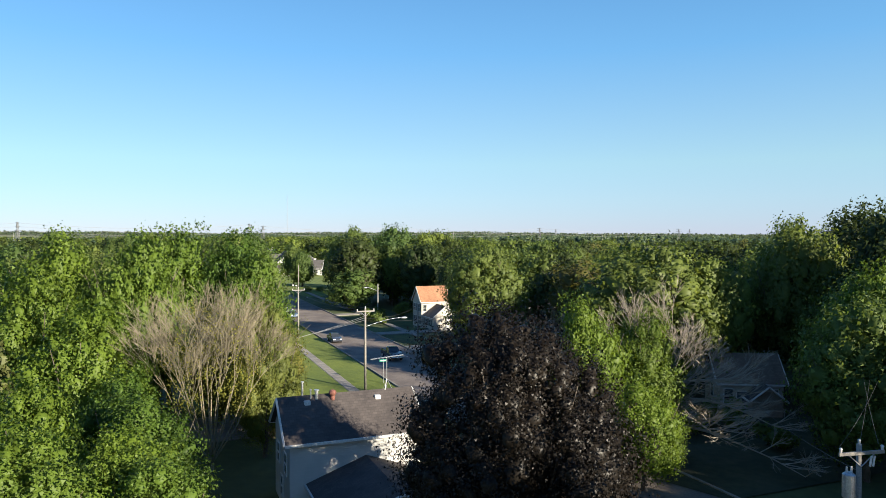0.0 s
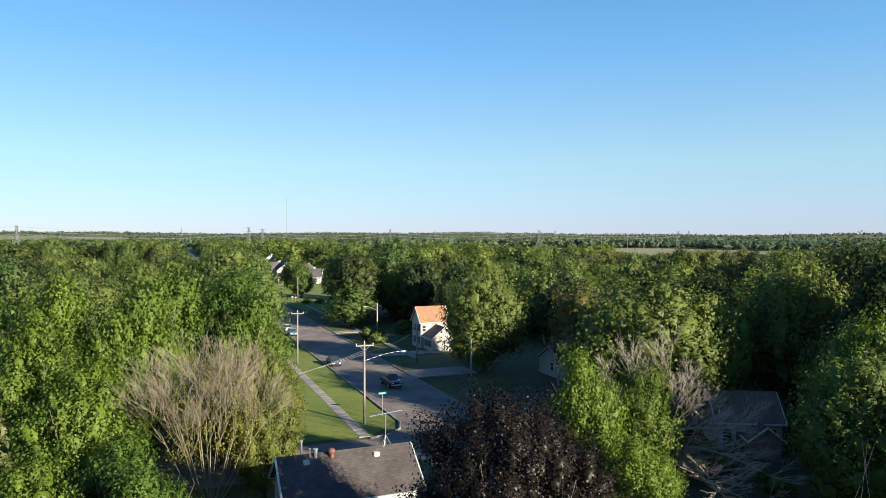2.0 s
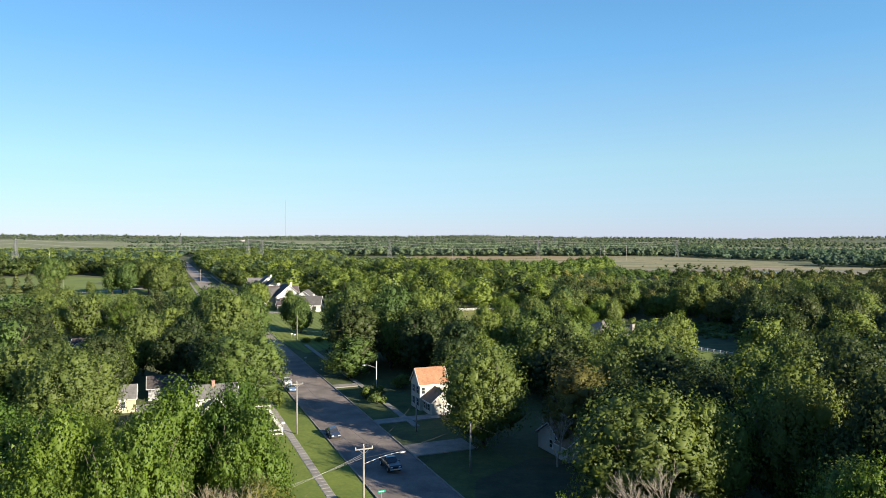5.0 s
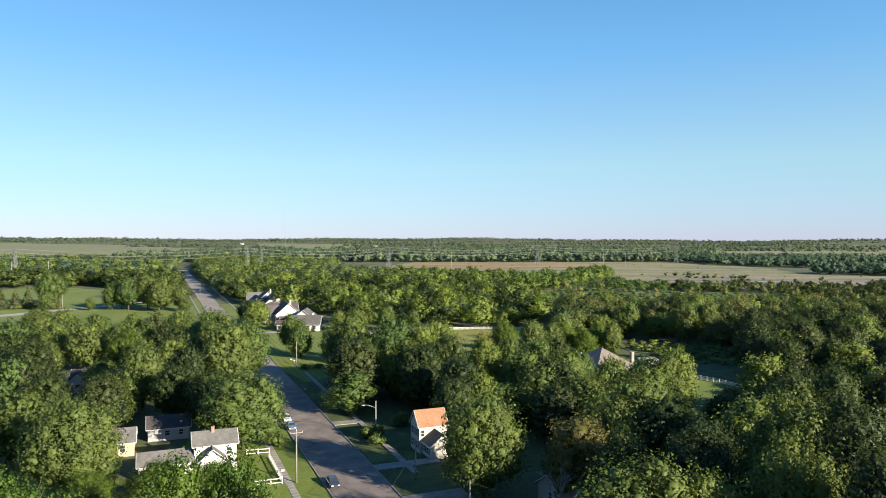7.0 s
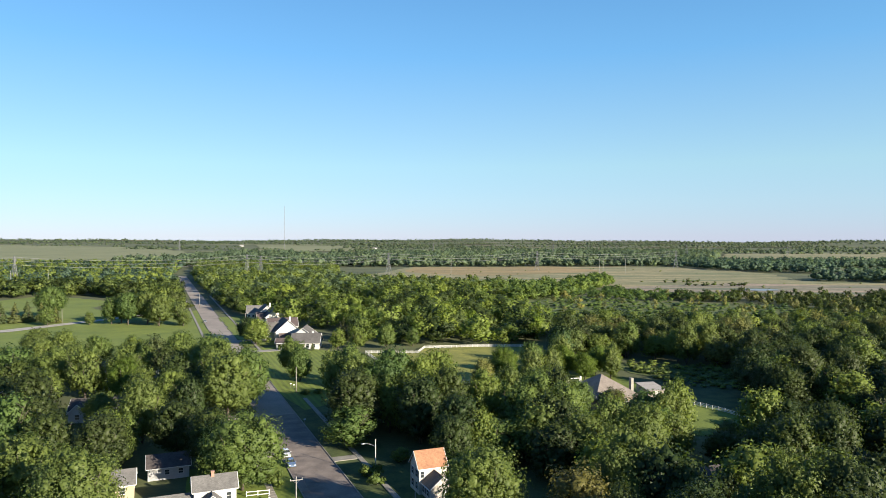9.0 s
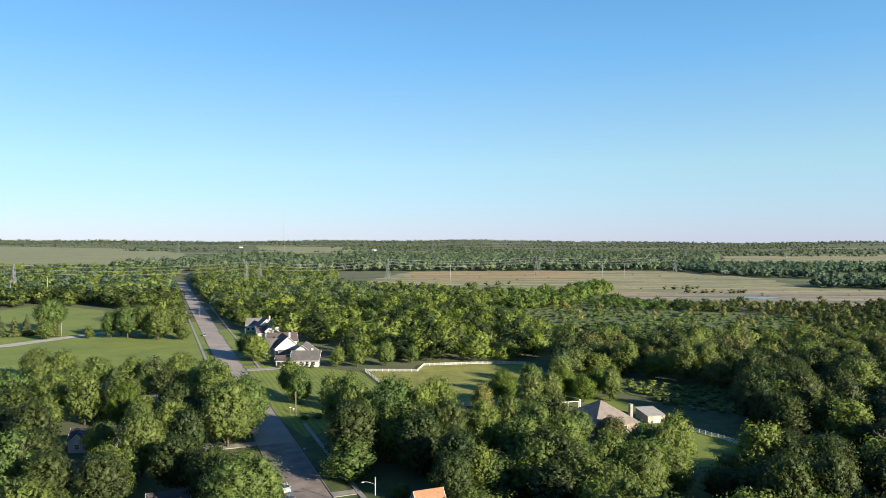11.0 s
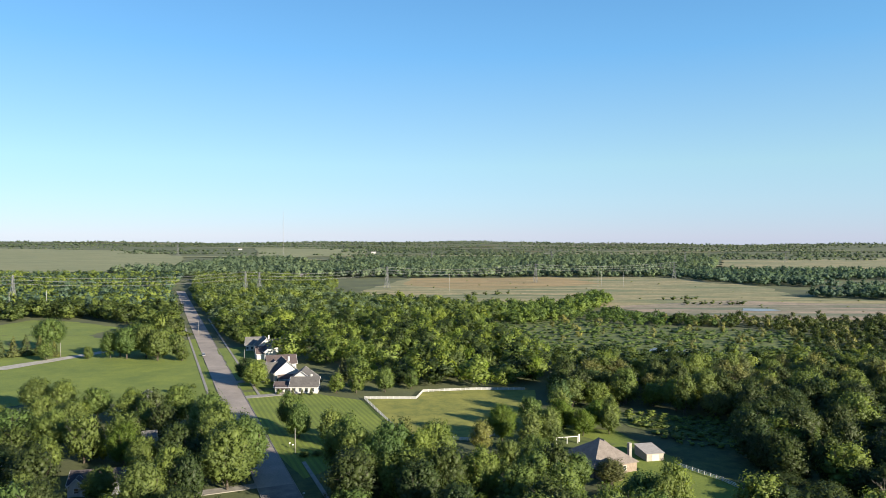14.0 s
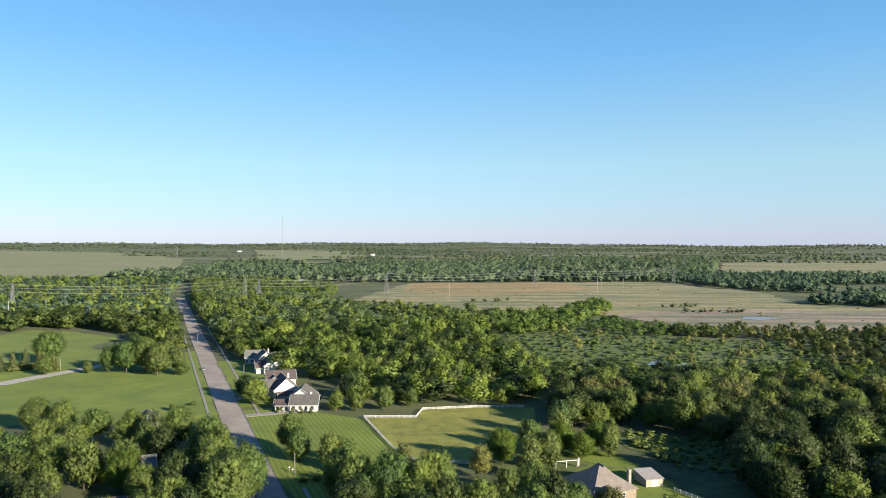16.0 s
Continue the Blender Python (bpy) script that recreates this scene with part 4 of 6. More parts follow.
woods("woodland", "green woodland before the crop field", sized(back[::2], rnd, 7, 16), LEAF, 100, 2.4, 54)
woods("woodland", "green woodland before the crop field, haze painted in", sized(back[1::2], rnd, 7, 15), LEAF_HAZED, 100, 2.4, 70)
marsh = [(62, 400), (200, 372), (250, 400), (270, 520), (150, 560), (60, 660), (45, 560)]
right = [(62, 345), (215, 345), (190, 285), (150, 262), (175, 240), (260, 330), (420, 480), (640, 640), (620, 700), (500, 600), (380, 585), (240, 590), (170, 580), (245, 540), (255, 510), (240, 385), (62, 400)]
spots = scatter(right, 9.5, rnd, [disc(140, 438, 14)])
near_edge = [p for p in spots if p[1] < 395]
spots = [p for p in spots if p[1] >= 395]
woods("woodland", "mixed green woodland before the marsh", sized(near_edge[::2], rnd, 7, 14), LEAF, 320, 1.3, 50)
woods("woodland", "dark green woodland before the marsh, shade painted in", sized(near_edge[1::2], rnd, 7, 14), LEAF_DEEP_SHADED, 320, 1.3, 75)
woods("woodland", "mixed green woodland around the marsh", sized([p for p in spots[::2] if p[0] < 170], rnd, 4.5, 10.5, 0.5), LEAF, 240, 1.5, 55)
woods("woodland", "dark green woodland beyond the marsh, shade painted in", sized([p for p in spots[::2] if p[0] >= 170], rnd, 4.5, 11, 0.5), LEAF_DEEP_SHADED, 240, 1.5, 74)
woods("woodland", "dark green woodland around the marsh", sized(spots[1::4], rnd, 5, 11, 0.5), LEAF_DEEP_SHADED, 240, 1.5, 56)
woods("woodland", "grey green thin trees around the marsh", sized(spots[3::4], rnd, 5, 10, 0.45), LEAF_GREY, 220, 1.4, 57)
spots = scatter(marsh, 6, rnd, [disc(140, 438, 12)])
woods("brush", "low green brush scattered over the marsh", sized([p for p in spots if rnd.random() < 0.75], rnd, 0.6, 3.0, 1.5), LEAF, 100, 1.6, 58, category="brush")
woods("brush", "pale olive bushes scattered over the marsh", sized([p for p in scatter(marsh, 30, rnd)], rnd, 4, 9, 0.5), LEAF_GREY, 140, 1.3, 59, category="brush")
rough = [(72, 285), (118, 270), (160, 262), (160, 250), (118, 244), (100, 232), (84, 240), (74, 262)]
woods("brush", "rough weeds and low brush beside the woods", sized(scatter(rough, 3.2, rnd), rnd, 0.8, 2.6, 1.1), LEAF, 50, 1.5, 71, category="brush")
tongue = [(60, 560), (110, 600), (190, 760), (175, 790), (120, 700), (40, 660)]
woods("woodland", "strip of green trees reaching into the field", sized(scatter(tongue, 9, rnd), rnd, 8, 14), LEAF, 170, 1.8, 60)
woods("brush", "thicket of low bushes at the field edge", sized(scatter([(110, 600), (150, 560), (245, 545), (240, 590), (170, 650), (155, 670)], 8, rnd), rnd, 3, 8, 0.7), LEAF, 150, 1.5, 73, category="brush")
dots = scatter([(-100, 790), (-30, 1150), (380, 1200), (420, 850), (560, 740), (450, 620), (240, 610), (150, 760)], 34, rnd)
woods("brush", "small scattered bushes over the dry field", sized([p for p in dots if rnd.random() < 0.22], rnd, 0.8, 2.6, 1.0), LEAF_OLIVE, 50, 2.2, 72, category="brush")
hedges = [[(255, 735), (330, 735), (330, 742), (255, 742)], [(40, 850), (90, 860), (90, 866), (40, 856)], [(250, 790), (300, 800), (298, 806), (250, 796)]]
woods("brush", "low bushes standing in the dry field", sized([p for h in hedges for p in scatter(h, 7, rnd)], rnd, 3, 6, 0.8), LEAF_DEEP_SHADED, 90, 1.6, 61, category="brush")
belt = [(405, 1235), (470, 1020), (640, 980), (900, 1050), (900, 1120), (1200, 1250), (1200, 1420), (600, 1420), (480, 1380)]
spots = scatter(belt, 13, rnd, [[(560, 1000), (900, 1120), (1100, 1260), (620, 1150)]])
spots += scatter([(430, 838), (520, 790), (720, 900), (560, 900)], 11, rnd)
woods("woodland", "tree belt at the end of the dry field", sized(spots, rnd, 8, 16), LEAF_HAZED, 70, 2.8, 62)
band = [(-250, 1190), (410, 1245), (480, 1390), (570, 1440), (850, 2120), (300, 2150), (-600, 2000), (-560, 1500), (-640, 1350), (-440, 1180)]
clearings = []
for k in range(16):
    x, y = rnd.uniform(-560, 760), 1330 + 52 * k + rnd.uniform(-20, 20)
    w, d = rnd.uniform(90, 260), rnd.uniform(35, 75)
    ring = [(x - w, y), (x + w, y + rnd.uniform(-25, 25)), (x + w * 0.9, y + d), (x - w * 0.85, y + d)]
    if inside((x, y), band):
        clearings.append(ring)
        patch("field", ring, (CROP, TAN, BRUSH, TAN)[k % 4], "narrow open field between far woods", 0.3, "field", 6, 60 + k)
spots = scatter(band, 14, rnd, clearings + [disc(-300, 1900, 120)])
woods("woodland", "wide dark forest beyond the fields", sized(spots, rnd, 8, 19), LEAF_HAZED, 50, 3.6, 63)
far = []
for k in range(200):
    y = rnd.uniform(2080, 4800)
    x = rnd.uniform(-0.78, 0.78) * y
    if inside((x, y), [(-760, 1190), (-560, 1500), (-780, 2150), (-1250, 3000), (-2300, 3100), (-1500, 1250)]) or inside((x, y), [(-600, 2300), (-250, 2350), (-350, 3300), (-900, 3400)]):
        continue
    n = rnd.randint(14, 42)
    for i in range(n):
        far.append((x + (i - n / 2) * 16 + rnd.uniform(-10, 10), y + rnd.uniform(-25, 25)))
for x in range(-3400, 3400, 17):
    far += [(x, math.sqrt(4800 ** 2 - x * x) + rnd.uniform(-90, 0)), (x + 8, math.sqrt(4300 ** 2 - x * x) + rnd.uniform(-90, 60))]
woods("far_woods", "distant tree lines up to the horizon", sized([p for p in far if math.hypot(*p) < 4860], rnd, 5, 12, 0.8), LEAF_HAZED, 16, 7.0, 64)


# ---- houses ----
def siding(name, base, step=0.2, depth=0.5):
    """Painted boards: each board shades the top of the one below."""
    m, nt, b = material(name)
    n = noise_node(nt, 0.8, 4.0, 0.6)
    c = ramp_node(nt, n.outputs["Fac"], [(0.3, tuple(v * 0.86 for v in base)), (0.7, base)]).outputs["Color"]
    nt.links.new(c, b.inputs["Base Color"])
    b.inputs["Roughness"].default_value = 0.6
    co, wv, bp = nt.nodes.new("ShaderNodeTexCoord"), nt.nodes.new("ShaderNodeTexWave"), nt.nodes.new("ShaderNodeBump")
    wv.bands_direction, wv.wave_profile = "Z", "SAW"
    wv.inputs["Scale"].default_value = 0.314 / step
    nt.links.new(co.outputs["Object"], wv.inputs["Vector"])
    nt.links.new(wv.outputs["Fac"], bp.inputs["Height"])
    bp.inputs["Strength"].default_value, bp.inputs["Distance"].default_value = depth, 0.03
    nt.links.new(bp.outputs["Normal"], b.inputs["Normal"])
    return m


def shingles(name, dark, light):
    m, nt, b = material(name)
    n = noise_node(nt, 0.5, 5.0, 0.65)
    c = ramp_node(nt, n.outputs["Fac"], [(0.3, dark), (0.7, light)]).outputs["Color"]
    co, br = nt.nodes.new("ShaderNodeTexCoord"), nt.nodes.new("ShaderNodeTexBrick")
    br.inputs["Scale"].default_value = 2.2
    br.inputs["Color1"].default_value, br.inputs["Color2"].default_value, br.inputs["Mortar"].default_value = (1.1, 1.1, 1.1, 1), (0.82, 0.82, 0.82, 1), (0.55, 0.55, 0.55, 1)
    br.inputs["Mortar Size"].default_value, br.inputs["Brick Width"].default_value, br.inputs["Row Height"].default_value = 0.015, 0.7, 0.4
    nt.links.new(co.outputs["Object"], br.inputs["Vector"])
    nt.links.new(mix_node(nt, c, br.outputs["Color"], 1.0, "MULTIPLY"), b.inputs["Base Color"])
    b.inputs["Roughness"].default_value = 0.9
    bp = nt.nodes.new("ShaderNodeBump")
    bp.inputs["Strength"].default_value, bp.inputs["Distance"].default_value = 0.4, 0.02
    nt.links.new(br.outputs["Fac"], bp.inputs["Height"])
    nt.links.new(bp.outputs["Normal"], b.inputs["Normal"])
    return m


WHITE_BOARD, CREAM_BOARD = siding("white_siding", (0.459, 0.451, 0.435)), siding("cream_siding", (0.443, 0.41, 0.361))
TAN_BOARD, GREY_BOARD = siding("tan_siding", (0.41, 0.336, 0.23)), siding("grey_siding", (0.369, 0.369, 0.377))
PALE_BOARD = siding("pale_siding", (0.459, 0.451, 0.435), 0.24)
BRICK_WALL = mottled("brick_wall", (0.17, 0.13, 0.1), (0.26, 0.21, 0.165), 0.9, 12.0, 0.9, 0.3)
ROOF_DARK, ROOF_GREY = shingles("dark_shingles", (0.0369, 0.0312, 0.0312), (0.0779, 0.0656, 0.0615)), shingles("grey_shingles", (0.0984, 0.0943, 0.0902), (0.164, 0.156, 0.148))
ROOF_ORANGE, ROOF_BROWN = shingles("orange_shingles", (0.235, 0.112, 0.06), (0.34, 0.175, 0.095)), shingles("brown_shingles", (0.131, 0.0902, 0.0656), (0.205, 0.148, 0.107))
ROOF_TAUPE = shingles("taupe_shingles", (0.066, 0.061, 0.058), (0.112, 0.104, 0.099))
ROOF_FAWN = shingles("fawn_shingles", (0.148, 0.125, 0.107), (0.212, 0.181, 0.156))
ROOF_PLUM = shingles("plum_shingles", (0.0492, 0.0369, 0.0369), (0.0984, 0.0738, 0.0697))
TRIM = mottled("white_trim", (0.476, 0.467, 0.451), (0.574, 0.566, 0.549), 1.0, 9.0, 0.5)
DARK_TRIM = mottled("dark_trim", (0.05, 0.05, 0.05), (0.08, 0.08, 0.085), 1.0, 9.0, 0.5)
METAL = mottled("grey_metal", (0.4, 0.41, 0.42), (0.58, 0.59, 0.6), 1.5, 12.0, 0.4, 0.0, 0.7)
RUSTY = mottled("rusty_metal", (0.17, 0.07, 0.05), (0.28, 0.12, 0.09), 2.5, 14.0, 0.7, 0.0, 0.3)
CHIMNEY = mottled("chimney_brick", (0.23, 0.131, 0.0984), (0.344, 0.221, 0.164), 1.5, 12.0, 0.9, 0.3)
POLE_WOOD = mottled("pole_wood", (0.164, 0.152, 0.135), (0.279, 0.262, 0.238), 0.9, 12.0, 0.9, 0.2)
CONCRETE_POLE = mottled("pale_pole", (0.344, 0.336, 0.32), (0.476, 0.467, 0.443), 0.9, 12.0, 0.7, 0.1)
STEEL = mottled("galvanised_steel", (0.13, 0.135, 0.14), (0.21, 0.215, 0.22), 0.5, 6.0, 0.6, 0.0, 0.2)
GLASS, nt, b = material("window_glass")
b.inputs["Base Color"].default_value, b.inputs["Roughness"].default_value, b.inputs["Metallic"].default_value = (0.03, 0.035, 0.04, 1), 0.05, 0.0
b.inputs["Specular IOR Level"].default_value = 0.8


def gable_walls(w, d, eave, ridge, axis):
    """The walls of a gabled house, round the origin; its ridge runs along x or y."""
    bm = bmesh.new()
    a, c = w / 2, d / 2
    ring = [(-a, -c), (a, -c), (a, c), (-a, c)]
    lo = [bm.verts.new((x, y, -0.2)) for x, y in ring]
    hi = [bm.verts.new((x, y, eave)) for x, y in ring]
    for k in range(4):
        bm.faces.new((lo[k], lo[(k + 1) % 4], hi[(k + 1) % 4], hi[k]))
    if axis == "x":
        p, q = bm.verts.new((-a, 0, ridge)), bm.verts.new((a, 0, ridge))
        bm.faces.new((hi[3], hi[0], p))
        bm.faces.new((hi[1], hi[2], q))
        bm.faces.new((hi[0], hi[1], q, p))
        bm.faces.new((hi[2], hi[3], p, q))
    else:
        p, q = bm.verts.new((0, -c, ridge)), bm.verts.new((0, c, ridge))
        bm.faces.new((hi[0], hi[1], p))
        bm.faces.new((hi[2], hi[3], q))
        bm.faces.new((hi[1], hi[2], q, p))
        bm.faces.new((hi[3], hi[0], p, q))
    bm.faces.new(lo[::-1])
    bmesh.ops.recalc_face_normals(bm, faces=bm.faces)
    return bm


def roof_slab(w, d, eave, ridge, axis, side, over, thick=0.14):
    """One slope of a gabled roof, with overhang and thickness."""
    bm = bmesh.new()
    run, length = (d / 2, w / 2 + over) if axis == "x" else (w / 2, d / 2 + over)
    drop = (ridge - eave) / run * over
    section = [(0.0, ridge + 0.03), (run + over, eave - drop + 0.03), (run + over, eave - drop + 0.03 + thick), (0.0, ridge + 0.03 + thick * 1.15)]
    rings = []
    for end in (-length, length):
        ring = []
        for o, z in section:
            ring.append(bm.verts.new((end, side * o, z) if axis == "x" else (side * o, end, z)))
        rings.append(ring)
    for k in range(4):
        bm.faces.new((rings[0][k], rings[0][(k + 1) % 4], rings[1][(k + 1) % 4], rings[1][k]))
    bm.faces.new(rings[0])
    bm.faces.new(rings[1])
    bmesh.ops.recalc_face_normals(bm, faces=bm.faces)
    return bm


def window(parent, face, w, d, u, z, ww, wh, shutters=False):
    """A window set in a wall: face is front, back, left or right; u runs along the wall."""
    turns = {"front": (0, -d / 2, 0), "right": (w / 2, 0, 90), "back": (0, d / 2, 180), "left": (-w / 2, 0, -90)}
    x, y, a = turns[face]
    m = pose(x, y, 0, 0, 0, a)
    bm = bmesh.new()
    for x0, x1, z0, z1 in ((-ww / 2 - 0.1, -ww / 2, -0.1, wh + 0.1), (ww / 2, ww / 2 + 0.1, -0.1, wh + 0.1), (-ww / 2, ww / 2, -0.1, 0), (-ww / 2, ww / 2, wh, wh + 0.1), (-ww / 2, ww / 2, wh / 2 - 0.03, wh / 2 + 0.03)):
        box(bm, u + x0, -0.07, z + z0, u + x1, 0.02, z + z1, m)
    win = part("window", bm, TRIM, parent)
    bm = bmesh.new()
    box(bm, u - ww / 2, -0.03, z, u + ww / 2, 0.0, z + wh, m)
    part("pane", bm, GLASS, win)
    if shutters:
        for s in (-1, 1):
            bm = bmesh.new()
            c = u + s * (ww / 2 + 0.32)
            box(bm, c - 0.2, -0.05, z, c + 0.2, 0.02, z + wh, m)
            part("shutter", bm, DARK_TRIM, win, "dark louvred shutter")


def door(parent, face, w, d, u, ww=0.95, wh=2.05, mat=None):
    turns = {"front": (0, -d / 2, 0), "right": (w / 2, 0, 90), "back": (0, d / 2, 180), "left": (-w / 2, 0, -90)}
    x, y, a = turns[face]
    m = pose(x, y, 0, 0, 0, a)
    bm = bmesh.new()
    box(bm, u - ww / 2 - 0.1, -0.05, 0.1, u + ww / 2 + 0.1, 0.02, 0.2 + wh, m)
    dr = part("door", bm, TRIM, parent)
    bm = bmesh.new()
    box(bm, u - ww / 2, -0.08, 0.12, u + ww / 2, -0.05, 0.1 + wh, m)
    part("door_leaf", bm, mat or TRIM, dr)


def wing(parent, x, y, w, d, eave, ridge, axis, wall, roof, over=0.35, z=0.0):
    """A gabled volume of a house: walls, two roof slopes, eaves boards and barge boards. Gives the holder of its openings."""
    off = Matrix.Translation((x, y, z))
    bm = gable_walls(w, d, eave, ridge, axis)
    bm.transform(off)
    part("wall", bm, wall, parent)
    for side in (-1, 1):
        bm = roof_slab(w, d, eave, ridge, axis, side, over)
        bm.transform(off)
        r = part("roof", bm, roof, parent)
        run = d / 2 if axis == "x" else w / 2
        drop = (ridge - eave) / run * over
        bm = bmesh.new()
        e, o = (w / 2 + over, run + over + 0.05) if axis == "x" else (d / 2 + over, run + over + 0.05)
        if axis == "x":
            box(bm, -e, side * o - 0.06, eave - drop - 0.02, e, side * o + 0.06, eave - drop + 0.15)
        else:
            box(bm, side * o - 0.06, -e, eave - drop - 0.02, side * o + 0.06, e, eave - drop + 0.15)
        bm.transform(off)
        part("gutter", bm, TRIM, r)
        for end in (-1, 1):
            bm = bmesh.new()
            a = (end * (e + 0.03), 0, ridge + 0.1) if axis == "x" else (0, end * (e + 0.03), ridge + 0.1)
            b2 = (end * (e + 0.03), side * (run + over), eave - drop + 0.1) if axis == "x" else (side * (run + over), end * (e + 0.03), eave - drop + 0.1)
            rod(bm, a, b2, 0.1, 0.1, 4)
            bm.transform(off)
            part("barge_board", bm, TRIM, r)


def chimney(parent, x, y, z0, z1, s=0.55, mat=None):
    bm = bmesh.new()
    box(bm, x - s / 2, y - s / 2, z0, x + s / 2, y + s / 2, z1)
    box(bm, x - s / 2 - 0.06, y - s / 2 - 0.06, z1, x + s / 2 + 0.06, y + s / 2 + 0.06, z1 + 0.12)
    part("chimney", bm, mat or CHIMNEY, parent)


def house(x, y, label, turn=STREET_TURN, category="house"):
    return thing("house", pose(x, y, 0, 0, 0, turn), label, category)


# the near corner house, with a low wing in front
h = house(-6.8, 49.0, "pale sided two-storey house with a dark shingle roof")
wing(h, 0, 0, 9.0, 5.8, 5.1, 7.2, "x", PALE_BOARD, ROOF_DARK)
wing(h, 0.6, -6.6, 7.4, 7.2, 2.2, 3.5, "y", PALE_BOARD, ROOF_DARK)
for u, z in ((-1.5, 2.6), (1.4, 2.6), (0, 0.7)):
    window(h, "left", 9.0, 5.8, u, z, 0.8, 1.3)
for u in (-2.4, 0.4, 3.0):
    window(h, "back", 9.0, 5.8, u, 3.2, 0.9, 1.2)
for px_, py_, tall, r in ((-3.1, 0.15, 0.95, 0.07), (-2.2, -0.3, 0.4, 0.12), (-2.6, -0.25, 0.45, 0.05)):
    bm = bmesh.new()
    rod(bm, (px_, py_, 6.6), (px_, py_, 7.3 + tall), r, r, 10)
    rod(bm, (px_, py_, 7.3 + tall), (px_, py_, 7.38 + tall), r * 1.5, r * 1.5, 10)
    part("vent_pipe", bm, METAL, h)
for px_ in (-2.9, 2.1):
    bm = bmesh.new()
    box(bm, px_ - 0.22, -0.75, 6.75, px_ + 0.22, -0.35, 7.12)
    bmesh.ops.bevel(bm, geom=bm.edges[:], offset=0.04, segments=2, affect="EDGES")
    part("roof_vent", bm, TRIM, h)
bm = bmesh.new()
rod(bm, (-1.1, -0.4, 6.8), (-1.1, -0.4, 7.35), 0.16, 0.16, 12)
v = bmesh.ops.create_uvsphere(bm, u_segments=14, v_segments=8, radius=0.27)["verts"]
bmesh.ops.transform(bm, matrix=Matrix.Translation((-1.1, -0.4, 7.5)) @ Matrix.Diagonal((1, 1, 0.85, 1)), verts=v)
part("turbine_vent", bm, RUSTY, h, "rusty red turbine vent")
bm = bmesh.new()
rod(bm, (3.0, 0.1, 7.2), (3.0, 0.1, 9.6), 0.03, 0.03, 6)
for a in (0, 2.1, 4.2):
    rod(bm, (3.0 + 0.5 * math.cos(a), 0.1 + 0.3 * math.sin(a), 7.1), (3.0, 0.1, 8.1), 0.02, 0.02, 5)
mast_ = part("antenna_mast", bm, METAL, h)
bm = bmesh.new()
rod(bm, (1.7, -0.2, 9.6), (4.4, 0.5, 9.65), 0.035, 0.035, 5)
for k in range(9):
    f = 0.2 + 0.1 * k
    c = Vector((1.7 + 2.7 * f, -0.2 + 0.7 * f, 9.62))
    rod(bm, c + Vector((-0.1, 0.4 + 0.04 * k, 0)), c - Vector((-0.1, 0.4 + 0.04 * k, 0)), 0.014, 0.014, 4)
part("antenna", bm, METAL, mast_, "grey metal television antenna")

# the dark house below the trees
h = house(32.6, 75.2, "weathered low house with a dark roof under trees", -6)
wing(h, 0, 0, 6.4, 5.6, 3.2, 5.6, "x", siding("weathered_siding", (0.4, 0.365, 0.315)), ROOF_BROWN)
wing(h, 0.9, -3.9, 3.0, 2.2, 1.9, 3.1, "y", BRICK_WALL, ROOF_DARK)
for u in (-2.3, 2.2):
    window(h, "front", 6.4, 5.6, u, 1.0, 0.9, 1.4)
window(h, "left", 6.4, 5.6, 0, 1.1, 0.9, 1.3)
door(h, "front", 6.4, 5.6, -1.0, mat=DARK_TRIM)

# white house with a low wing
h = house(-42.1, 128.9, "white two-storey house with grey shingle roofs")
wing(h, 0, 0, 7.4, 5.4, 5.2, 7.0, "x", WHITE_BOARD, ROOF_GREY)
wing(h, -0.7, -4.0, 4.2, 3.0, 3.2, 5.0, "y", WHITE_BOARD, ROOF_GREY)
wing(h, -8.4, -0.8, 9.0, 5.6, 2.8, 4.4, "x", WHITE_BOARD, ROOF_GREY)
for u in (-9.8, -6.8, -5.6):
    window(h, "front", 9, 7.2, u, 1.1, 0.8, 1.1)
for u, z in ((2.4, 3.2), (2.4, 0.9)):
    window(h, "front", 7.4, 5.4, u, z, 0.8, 1.2)
for u, z in ((0, 3.3), (0, 1.0)):
    window(h, "right", 7.4, 5.4, u, z, 0.8, 1.2)
chimney(h, -0.3, -0.3, 6.0, 7.8)
h = house(-66.4, 136.8, "tan sided bungalow with a grey roof")
wing(h, 0, 0, 11, 6.2, 2.8, 4.8, "x", TAN_BOARD, ROOF_GREY)
for u in (-3, 0.6, 3.4):
    window(h, "front", 11, 6.2, u, 1.0, 0.9, 1.2)
window(h, "right", 11, 6.2, 0, 1.1, 0.9, 1.2)
h = house(-58.6, 149.3, "grey sided bungalow in deep shade")
wing(h, 0, 0, 8.2, 6, 2.7, 4.6, "x", GREY_BOARD, ROOF_DARK)
for u in (-0.3, 2.4):
    window(h, "front", 8.2, 6, u, 1.1, 0.9, 1.0)

# white house with the orange roof
h = house(-2.4, 141.0, "old white house with an orange shingle roof")
wing(h, 0, 0, 6.0, 5.0, 5.3, 8.0, "x", CREAM_BOARD, ROOF_ORANGE, 0.25)
wing(h, 0.2, -4.6, 5.0, 5.0, 2.6, 4.6, "y", CREAM_BOARD, ROOF_BROWN, 0.3)
for u, z in ((-1.2, 3.3), (1.2, 3.3), (-1.2, 0.9), (1.2, 0.9)):
    window(h, "left", 6.0, 5.0, u, z, 0.75, 1.4, True)
for u in (3.4, 5.4):
    window(h, "left", 4.6, 5.0, u, 0.8, 0.8, 1.2, True)
window(h, "front", 6.0, 5.0, -2.3, 3.4, 0.7, 1.2)
door(h, "front", 5, 14.4, 0.8)

